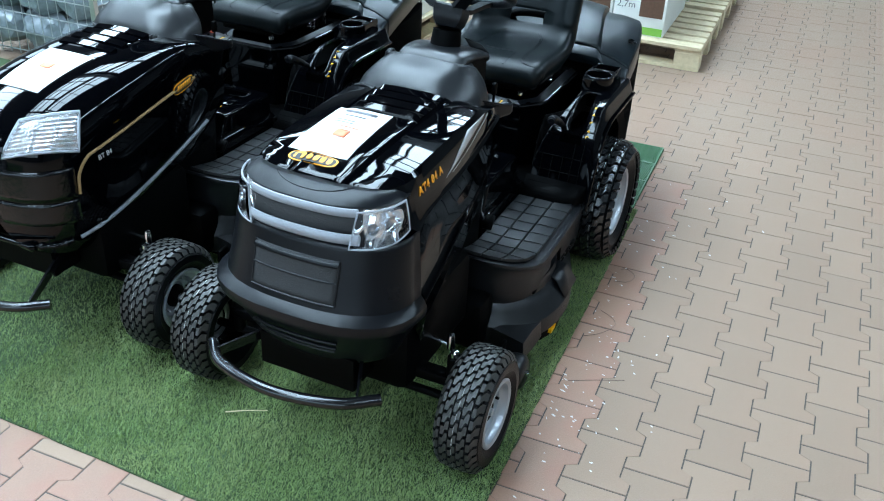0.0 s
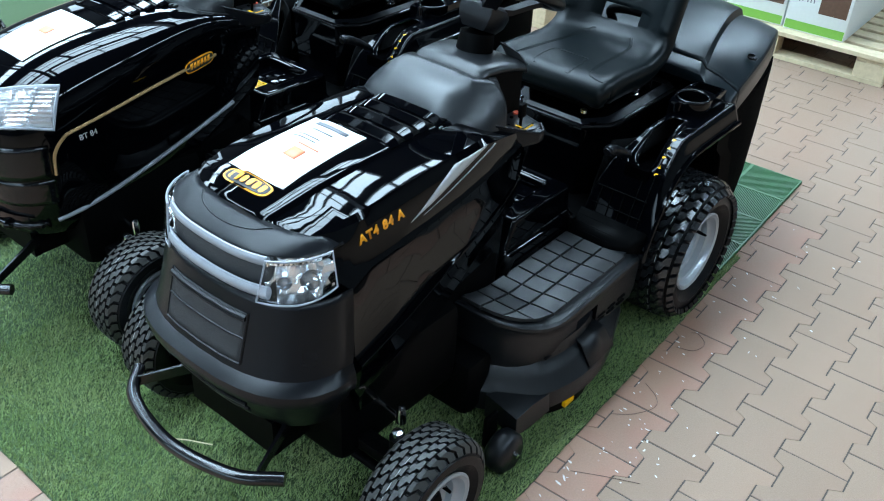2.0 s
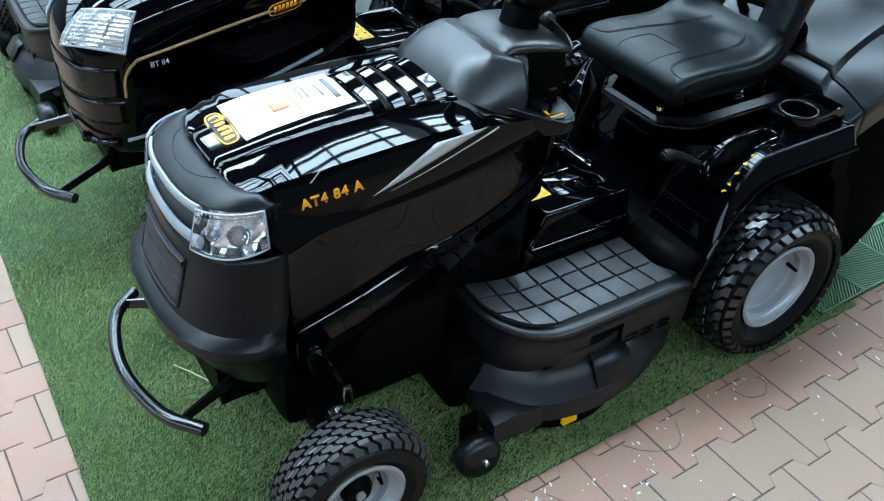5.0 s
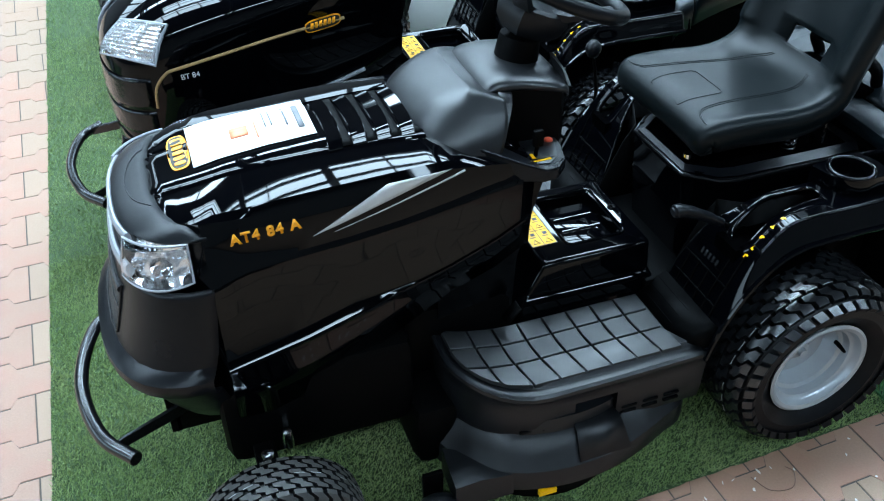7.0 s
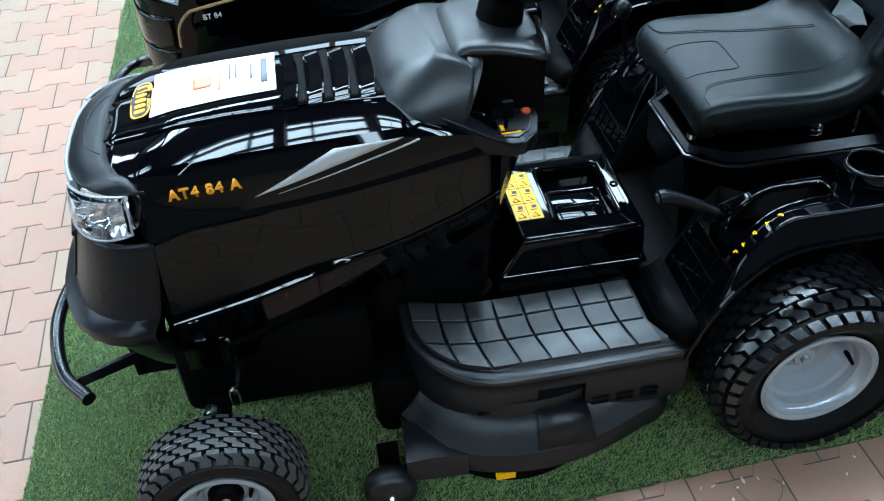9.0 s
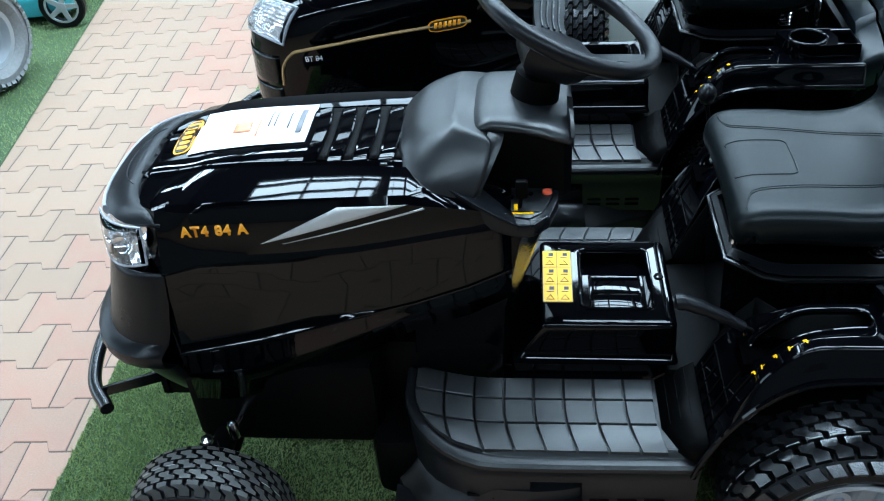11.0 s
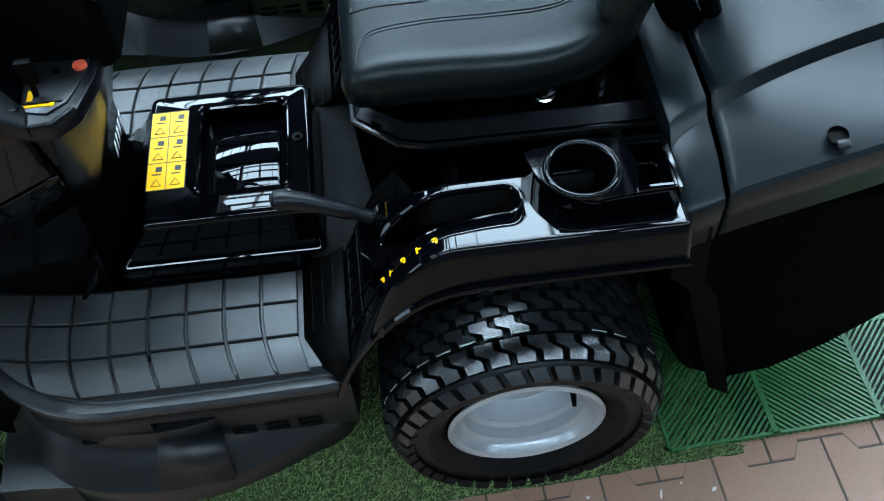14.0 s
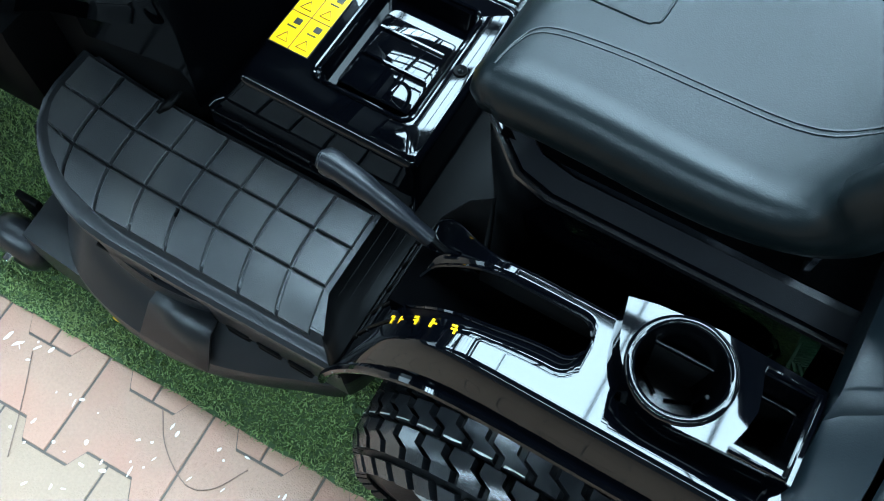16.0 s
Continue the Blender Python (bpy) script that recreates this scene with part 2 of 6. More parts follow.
def nose_ring(xr, xf, w, z, n=2.6, k=17, lift=0.0):
    """Half ring in plan from (xr, -w) round the front (xf, 0) to (xr, w)."""
    pts = []
    for i in range(k):
        q = -math.pi / 2 + math.pi * i / (k - 1)
        c, s = max(0.0, math.cos(q)), math.sin(q)
        pts.append((xr - (xr - xf) * c ** (2 / n), w * math.copysign(abs(s) ** (2 / n), s), z + lift * c))
    return pts


from mathutils.bvhtree import BVHTree


def surface(ob):
    dg = bpy.context.evaluated_depsgraph_get()
    e = ob.evaluated_get(dg)
    me = e.to_mesh()
    tree = BVHTree.FromPolygons([v.co.copy() for v in me.vertices], [tuple(p.vertices) for p in me.polygons])
    e.to_mesh_clear()
    return tree


def on_surface(tree, p, way, lift):
    hit = tree.ray_cast(Vector(p) - 1.0 * Vector(way), Vector(way), 3.0)
    return (hit[0] - lift * Vector(way)) if hit[0] is not None else None


def decal(name, tree, corners, way, mat, parent, lift=0.0012, nu=8, nv=8, label=""):
    """A thin sheet laid on a surface: four corners (3D, along one plane), pressed along way."""
    a, b, c, d = [Vector(q) for q in corners]
    verts, faces = [], []
    for j in range(nv + 1):
        for i in range(nu + 1):
            u, v = i / nu, j / nv
            p = (a * (1 - u) + b * u) * (1 - v) + (d * (1 - u) + c * u) * v
            q = on_surface(tree, p, way, lift)
            verts.append(q if q is not None else p)
    for j in range(nv):
        for i in range(nu):
            k = j * (nu + 1) + i
            faces.append((k, k + 1, k + nu + 2, k + nu + 1))
    return mesh_object(name, verts, faces, mat, parent, label, smooth=60, solid=0.0006, offset=0.0)


def lettering(name, text, size, m, mat, parent, tree=None, way=None, lift=0.0015, thick=0.0006, label="", shear=0.0, bold=0.0, wide=1.0):
    """Raised letters, pressed onto a surface when one is given."""
    cu = bpy.data.curves.new(name, "FONT")
    cu.body, cu.size, cu.extrude, cu.shear, cu.offset, cu.space_character = text, size, 0.0, shear, bold, wide
    ob = bpy.data.objects.new(name, cu)
    scene.collection.objects.link(ob)
    dg = bpy.context.evaluated_depsgraph_get()
    me = bpy.data.meshes.new_from_object(ob.evaluated_get(dg))
    bpy.data.objects.remove(ob)
    me.transform(m)
    if tree:
        for v in me.vertices:
            q = on_surface(tree, v.co, way, lift)
            if q is not None:
                v.co = q
    me.materials.clear()
    return finish(name, me, mat, parent, label, smooth=0, solid=thick, offset=0.0)

# ---- garden tractor ----
def tyre_mesh(key, r, width, rim_r, around, lug_h, kind):
    """Tyre with its lugs, about the y axis, outer face towards -y."""
    hw = width / 2
    crown = [(rim_r, -hw * 0.62), (rim_r + 0.012, -hw * 0.78), (rim_r + (r - rim_r) * 0.45, -hw * 1.0), (rim_r + (r - rim_r) * 0.72, -hw * 0.98),
             (r - 0.016, -hw * 0.86), (r - 0.006, -hw * 0.66), (r - 0.001, -hw * 0.33), (r, 0)]
    prof = crown + [(q, -a) for q, a in crown[-2::-1]]
    bm = spin(prof, 64)
    bm.verts.ensure_lookup_table()
    casing = list(bm.verts)

    def at(u, v, h):
        # v in -1..1 over the tread, u an angle
        a = v * hw * 0.93
        s = abs(v)
        rad = r - 0.001 - 0.004 * s ** 2 - (0.020 if kind == "turf" else 0.016) * max(0.0, s - 0.72) ** 1.3 / 0.28 ** 1.3
        ny = 0.9 * max(0.0, s - 0.6) * math.copysign(1, v)
        k = 1 / math.hypot(1, ny)
        rad, a = rad + h * k, a + h * ny * k
        return (rad * math.cos(u), a, rad * math.sin(u))

    du = 2 * math.pi / around

    def lug(u0, width_u, vs, shifts, gap_u):
        rows_ = []
        for pad, h in ((gap_u, lug_h), (gap_u * 0.6, -0.002)):
            rows_.append([bm.verts.new(at(u0 + pad + s, v, h)) for v, s in zip(vs, shifts)])
            rows_.append([bm.verts.new(at(u0 + width_u - pad + s, v, h)) for v, s in zip(vs, shifts)])
        F, B, FB, BB = rows_
        for k in range(len(vs) - 1):
            # only tops take the lighter second material; groove walls stay dark
            bm.faces.new((F[k], F[k + 1], B[k + 1], B[k])).material_index = 1
            bm.faces.new((FB[k], FB[k + 1], F[k + 1], F[k]))
            bm.faces.new((B[k], B[k + 1], BB[k + 1], BB[k]))
        bm.faces.new((FB[0], F[0], B[0], BB[0]))
        bm.faces.new((F[-1], FB[-1], BB[-1], B[-1]))
        k = round(((u0 + shifts[0]) % (2 * math.pi)) / (2 * math.pi) * 64) % 64      # moulded to the casing
        bm.faces.new((FB[0], BB[0], casing[(5 if vs[0] < 0 else len(prof) - 6) * 64 + k]))

    # rows of interlocking S-shaped blocks, and bars on the shoulders
    span = 1.0 if kind == "turf" else .93
    for j in range(5):
        for i in range(around):
            lug((i + .06 * (j % 2)) * du, du, [span * (-1 + .4 * (j + f)) for f in (.065, .36, .60, .935)], [du * q for q in (-.26, -.24, .24, .26)], 0.15 * du)
    if kind == "lug":
        for i in range(around):
            for side in (-1, 1):
                lug((i + .3) * du, du, [side * v for v in (1.13, 1.06, .98)], [du * q for q in (-.1, 0, .1)], 0.17 * du)
    bmesh.ops.recalc_face_normals(bm, faces=bm.faces[:])
    me = bpy.data.meshes.new(key)
    bm.to_mesh(me)
    bm.free()
    me.materials.append(RUBBER)
    me.materials.append(DUSTY if kind == "turf" else TREAD)
    me.shade_smooth()
    me.set_sharp_from_angle(angle=radians(32))
    return me


TYRES = {}


def wheel(parent, centre, r, width, rim_r, around, kind, side, dish):
    """Wheel > tyre, rim, hub cap, valve. side -1: its outer face looks to -y."""
    key = f"tyre_{kind}"
    if key not in TYRES:
        TYRES[key] = tyre_mesh("tyre", r, width, rim_r, around, 0.008 if kind == "turf" else 0.012, kind)
    hub = new("wheel")
    hub.parent = parent
    hub.matrix_basis = pose(*centre, 0, 0, 0 if side < 0 else 180)
    t = new("tyre", TYRES[key])
    t.parent = hub
    hw = width / 2
    if parent.name.startswith("garden_tractor"):
        # a worn pale line across the tops of the lugs
        vline, start, height = (-.50, -.22, .0118) if kind == "lug" else (0, .03, .0077)
        du = 2 * math.pi / around
        rng = random.Random(5)
        V, F = [], []
        for i in range(around):
            if rng.random() < 0.15:
                continue
            b, u0 = len(V), (i + start) * du
            for u in (u0 + 0.19 * du, u0 + 0.5 * du, u0 + 0.81 * du):
                for v in (vline, vline - rng.uniform(0.014, 0.030)):
                    rad = r + height - 0.004 * v * v
                    V.append((rad * math.cos(u), v * hw * 0.93, rad * math.sin(u)))
            F += [(b, b + 1, b + 3, b + 2), (b + 2, b + 3, b + 5, b + 4)]
        tagged(mesh_object("dust_line", V, F, DUST, hub, smooth=0), kind="stuff")
    lip = -hw * 0.80
    prof = [(rim_r + 0.010, lip), (rim_r + 0.012, lip - 0.005), (rim_r + 0.006, lip - 0.008), (rim_r - 0.002, lip - 0.004), (rim_r - 0.006, lip + 0.008),
            (rim_r - 0.010, lip + 0.014), (rim_r - 0.016, lip + 0.017), (rim_r - 0.019, lip + 0.035), (rim_r - 0.028, lip + 0.04), (rim_r - 0.031, lip + dish * 0.7),
            (rim_r - 0.040, lip + dish), (0.045, lip + dish + 0.004), (0.030, lip + dish - 0.004), (0.022, lip + dish - 0.016), (0.0005, lip + dish - 0.018)]
    part("rim", spin(prof, 56), STEEL, hub, "silver painted steel rim", smooth=30)
    if kind == "turf":
        part("hub_cap", spin([(.0005, lip + dish - .022), (.026, lip + dish - .020), (.034, lip + dish - .010), (.036, lip + dish + .004)], 28), FRAME, hub, "black plastic hub cap")
    v = Vector((rim_r - 0.030, lip + 0.045, 0))
    rot = Matrix.Rotation(radians(-10), 3, "Y")
    a, b = rot @ v, rot @ Vector((rim_r - 0.034, lip + 0.010, 0))
    part("valve", tube([a, (a + b) / 2, b], [0.006, 0.005, 0.0035], 8), FRAME, hub, "black rubber valve stem")
    part("axle_end", spin([(0.0005, lip + dish - 0.028), (0.010, lip + dish - 0.028), (0.011, lip + dish - 0.01)], 16), STEEL, hub)
    return hub


def hood_sections():
    # x: bottom z, crease (y, z), waist (y, z), edge (y, z), shoulder (y, z), groove (y, z), top z
    return [(-0.102, 0.690, .150, .708, .156, .728, .150, .744, .132, .757, .074, .763, .765),
            (-0.035, 0.345, .262, .478, .236, .652, .208, .747, .180, .771, .080, .775, .777),
            (0.03, 0.335, .254, .486, .226, .668, .212, .742, .190, .779, .088, .790, .790),
            (0.12, 0.350, .243, .498, .222, .674, .214, .742, .192, .785, .093, .799, .801),
            (0.22, 0.390, .230, .518, .220, .680, .214, .745, .193, .790, .099, .804, .808),
            (0.32, 0.440, .218, .540, .217, .690, .212, .750, .192, .793, .104, .806, .811),
            (0.42, 0.490, .206, .562, .212, .705, .207, .756, .188, .793, .108, .804, .808),
            (0.52, 0.515, .192, .590, .202, .720, .197, .750, .178, .765, .110, .770, .772),
            (0.60, 0.550, .178, .620, .188, .726, .184, .736, .168, .742, .110, .744, .744)]


def section_ring(s):
    x, zb, cy, cz, wy, wz, ey, ez, sy, sz, gy, gz, tz = s
    g = min(1.0, max(0.12, 1 - (x - .22) / .16))      # the crease runs out towards the rear
    half = [(cy * 0.955, zb), (cy * 0.975, (zb + cz) / 2 + 0.01), (cy - 0.002, cz - 0.014), (cy, cz - 0.004), (cy - 0.0006, cz - 0.003), (cy - 0.0030 * g, cz - 0.0005 * g), (cy - 0.0006 - 0.0150 * g, cz - 0.003 + 0.0135 * g), (cy - 0.0016 - 0.0165 * g, cz - 0.002 + 0.0165 * g), ((cy + wy) / 2 - 0.002 - 0.010 * g, (cz + wz) / 2),
            (wy - 0.004, wz - 0.014), (wy, wz), (wy - 0.006, wz + 0.010), (ey, ez - 0.02), (ey - 0.004, ez), (sy + 0.012, (ez + sz) / 2 + 0.006), (sy, sz),
            ((sy + gy) / 2, (sz + gz) / 2 + 0.003), (gy + 0.008, gz), (gy + 0.003, gz - 0.004), (gy - 0.003, gz + 0.001), (gy - 0.012, gz + 0.004), (gy * 0.5, (gz + tz) / 2 + 0.003)]
    left = [(x, -y, z) for y, z in half]
    right = [(x, y, z) for y, z in half[::-1]]
    return left + [(x, 0, tz)] + right


def front_sharp(T):
    """Nose, grille, headlamps and bonnet of the near tractor."""
    secs = hood_sections()
    rings = []
    for a, b in zip(secs, secs[1:]):
        for k in range(3):
            f = k / 3
            rings.append(section_ring([p + (q - p) * f for p, q in zip(a, b)]))
    rings.append(section_ring(secs[-1]))
    hood = part("bonnet", loft(rings, closed=False), GLOSS, T, "glossy black bonnet with a silver flash and orange lettering", smooth=28, solid=0.004)
    nt = surface(hood)
    # lower nose panel
    lv = [(-0.031, -0.186, .235, .655), (-0.033, -0.190, .238, .640), (-0.037, -0.205, .243, .585), (-0.047, -0.222, .252, .525), (-0.055, -0.231, .257, .497),
          (-0.062, -0.246, .270, .489), (-0.067, -0.256, .278, .480), (-0.068, -0.257, .279, .466), (-0.066, -0.253, .275, .450), (-0.060, -0.240, .262, .440), (-0.055, -0.228, .250, .434),
          (-0.045, -0.215, .235, .392), (-0.03, -0.195, .218, .350), (-0.015, -0.170, .200, .310), (0.02, -0.110, .170, .285)]
    nose = part("nose_panel", loft([nose_ring(xr, xf, w, z) for xr, xf, w, z in lv], closed=False), MATTE, T,
                "matt dark grey plastic nose panel", smooth=30, solid=0.004)
    # low lip with slots
    for k, (z, xf, w) in enumerate([(.405, -.226, .15), (.378, -.211, .13), (.36, -.2, .12)]):
        pts = [(x, y, zz) for x, y, zz in nose_ring(-0.04, xf, .242 - .02 * k, z) if abs(y) < w]
        part("nose_rib", tube(pts, 0.0045, 8), MATTE, T)
    # recessed badge panel on the nose
    tree = surface(nose)
    for y0, y1, z0, z1, mat, lift, nm in [(-.112, .112, .618, .512, MESHG, 0.0016, "badge_panel")]:
        decal(nm, tree, [(-.5, y1, z0), (-.5, y0, z0), (-.5, y0, z1), (-.5, y1, z1)], (1, 0, 0), mat, T, lift, 14, 8, "recessed dark plastic panel")
    for z, rr in ((.607, .007), (.512, .003), (.565, .0025)):
        pts = [on_surface(tree, (-.5, -.112 + .224 * i / 16, z), (1, 0, 0), 0.002) for i in range(17)]
        part("panel_rib", tube(pts, rr, 8), MATTE, T)
    for y in (-.113, .113):
        pts = [on_surface(tree, (-.5, y, .618 - .106 * i / 8), (1, 0, 0), 0.001) for i in range(9)]
        part("panel_edge", tube(pts, .003, 8), MATTE, T)
    # cap over the grille
    lv = [(-0.028, -0.150, .200, .736, 0), (-0.026, -0.168, .206, .739, 0), (-0.025, -0.172, .2085, .7425, .0015), (-0.026, -0.1685, .2055, .7455, .002),
          (-0.032, -0.146, .195, .752, .005), (-0.040, -0.122, .182, .759, .0065), (-0.048, -0.100, .166, .759, .007)]
    cap = part("nose_cap", loft([nose_ring(xr, xf, w, z, lift=up) for xr, xf, w, z, up in lv], closed=False), MATTE, T, "matt dark grey plastic cap above the grille", smooth=40, solid=0.004)
    ct = surface(cap)
    pts = [on_surface(ct, (-.05 - .095 * math.cos(math.pi * i / 20 - math.pi / 2) ** 0.7, .115 * math.sin(math.pi * i / 20 - math.pi / 2), .9), (0, 0, -1), 0.0005) for i in range(21)]
    part("cap_ridge", tube([p for p in pts if p is not None], .0012, 6), MATTE, T)
    # grille: dark mesh, two bright bands
    part("grille", loft([[p for p in nose_ring(-0.03, -0.170, .205, .742, k=41) if abs(p[1]) < .15], [(p[0] - .016 * (1 - abs(p[1]) / .3), p[1] * 1.06, .655) for p in nose_ring(-0.03, -0.170, .205, .742, k=41) if abs(p[1]) < .15]], closed=False), MESHG, T, "dark mesh grille", smooth=30, solid=0.003)
    for z, xf, w, rr in ((.733, -.176, .211, .0085), (.672, -.187, .224, .0105)):
        pts = [p for p in nose_ring(-0.03, xf, w, z, k=41) if abs(p[1]) < 0.150]
        bm = loft([[(x - rr * 0.7 * math.cos(a), y, zz + rr * 1.25 * math.sin(a)) for a in (2 * math.pi * i / 10 for i in range(10))] for x, y, zz in pts])
        part("grille_band", bm, RIB, T, "silver grey grille band")
    # headlamps
    for s in (-1, 1):
        def face(ua, zz, out):
            q = s * ua
            x, y, z = -0.03 - (0.150 + (.742 - zz) * .1) * max(0, math.cos(q)) ** (2 / 2.6), (0.207 + (.742 - zz) * .17) * math.copysign(abs(math.sin(q)) ** (2 / 2.6), q), zz
            n = Vector((-math.cos(q), math.sin(q), 0.15)).normalized()
            return Vector((x, y, z)) + out * n
        def at(f, g, out):
            # f from the inner to the outer end, g from the lower to the upper edge; the inner end leans
            a0 = 29 + 8 * g
            low = .650 + .020 * f ** 3
            return face(radians(a0 + (83 - a0) * f), low + (.739 + .004 * f - low) * g, out)
        refl, outer = [], []
        for i in range(13):
            refl.append([at(i / 12, k / 5, -0.004 - 0.013 * (math.sin(i * 12.9 + k * 78.2) * 43.7 % 1)) for k in range(6)])
            outer.append([at(i / 12, k / 4, 0.009 + 0.003 * math.sin(math.pi * k / 4)) for k in range(5)])
        lamp = part("headlamp", loft(refl, closed=False, cap=False), LAMPSILVER, T, "clear headlamp with bright faceted reflector", smooth=0, solid=0.002)
        part("lens", loft(outer, closed=False, cap=False), LENS, lamp, "clear plastic lens", smooth=50, solid=0.002).visible_shadow = False
        rim = [at(i / 16, 0, 0.007) for i in range(17)] + [at(1, k / 5, 0.007) for k in range(1, 5)] + [at(i / 16, 1, 0.007) for i in range(16, -1, -1)] + [at(0, k / 5, 0.007) for k in range(4, 0, -1)]
        part("bezel", tube(rim, 0.0026, 6, closed=True), RIB, lamp)
        for f, rr in ((.30, .014), (.66, .021)):
            b = at(f, .52, -0.006)
            way = (at(f, .52, 0.01) - b).normalized()
            bowl = spin([(rr, .012), (rr * .85, .004), (rr * .45, -.003), (.0008, -.005)], 20, (0, 0, 0), "z")
            bowl.transform(Matrix.Translation(b) @ way.to_track_quat("Z", "Y").to_matrix().to_4x4())
            part("bowl", bowl, CHROME, lamp, "round chrome bowl")
            bulb = spin([(.0005, .012), (.004, .011), (.006, .004), (.006, -.004)], 12, (0, 0, 0), "z")
            bulb.transform(Matrix.Translation(b) @ way.to_track_quat("Z", "Y").to_matrix().to_4x4())
            part("bulb", bulb, LAMPGREY, lamp)
    # louvres behind the sticker
    for i in range(4):
        x = 0.235 + i * 0.047
        pts = [(x + 0.020 * (1 - (j / 12 * 2 - 1) ** 2) * 0.4, -.098 + .196 * j / 12, 0) for j in range(13)]
        rows = []
        for px, py, _ in pts:
            q = on_surface(nt, (px, py, 1.2), (0, 0, -1), 0.0)
            e = 0.3 if abs(py) > .09 else 1.0
            rows.append([q + Vector((-0.015, 0, -0.003)), q + Vector((-0.013, 0, 0.004 * e)), q + Vector((0.011, 0, 0.010 * e)), q + Vector((0.0135, 0, 0.008 * e)), q + Vector((0.014, 0, -0.004))])
        part("louvre", loft(rows, closed=True), GLOSS, T, "glossy black louvre bar", smooth=25)
        decal("louvre_gap", nt, [(x + .012, -.096, 1), (x + .034, -.096, 1), (x + .034, .096, 1), (x + .012, .096, 1)], (0, 0, -1), FRAME, T, 0.0018, 3, 10)
    # sticker, badge, lettering, flash
    dn = (0, 0, -1)
    st = decal("price_sheet", nt, [(-.019, -.035, 1), (.215, -.035, 1), (.215, .118, 1), (-.019, .128, 1)], dn, PAPER, T, 0.0025, 10, 8, "white price sheet with grey print and a red block")
    for x0, x1, y0, y1, mt in [(.188, .200, .0, .09, INK), (.168, .172, .02, .10, INK), (.06, .095, .02, .055, RED), (.108, .112, .0, .06, RED), (.140, .143, .03, .1, INK), (.128, .131, .03, .1, INK)]:
        decal("print_bar", nt, [(x0, y0, 1), (x1, y0, 1), (x1, y1, 1), (x0, y1, 1)], dn, mt, st, 0.0042, 3, 3)
    def badge(xc, yc, lx, ly, lift, mt, nm, par):
        pts = []
        for i in range(24):
            q = 2 * math.pi * i / 24
            pts.append((xc + lx * math.copysign(abs(math.cos(q)) ** .6, math.cos(q)), yc + ly * math.copysign(abs(math.sin(q)) ** .6, math.sin(q)), 1))
        vs = [on_surface(nt, p, dn, lift) for p in pts]
        return mesh_object(nm, [v if v is not None else Vector((p[0], p[1], .775)) for v, p in zip(vs, pts)], [list(range(24))], mt, par, "orange oval badge with dark border" if nm == "badge" else "", smooth=0, solid=0.001)
    bd = badge(-.040, .045, .020, .066, 0.002, ORANGE, "badge", T)
    badge(-.040, .045, .0165, .061, 0.0032, BLACKINK, "badge_field", bd)
    for i in range(6):
        badge(-.040, .0 + .018 * i, .0105, .0062, 0.0045, ORANGE, "badge_stroke", bd)
    side = (0, 1, 0)
    lettering("model_lettering", "AT4 84 A", 0.0265, Matrix.Translation((.012, 0, .7225)) @ Matrix.Rotation(radians(-4), 4, "Y") @ Matrix.Rotation(radians(90), 4, "X"), ORANGE, T, nt, side, label="orange model lettering", bold=0.0013, wide=1.2)
    decal("flash", nt, [(.155, -1, .7085), (.155, -1, .709), (.300, -1, .779), (.425, -1, .781)], side, SILVER, T, 0.0012, 3, 14, "silver flash on the bonnet side")
    decal("flash_line", nt, [(.195, -1, .7080), (.195, -1, .7090), (.450, -1, .7740), (.452, -1, .7700)], side, SILVER, T, 0.0012, 2, 12)
    return hood


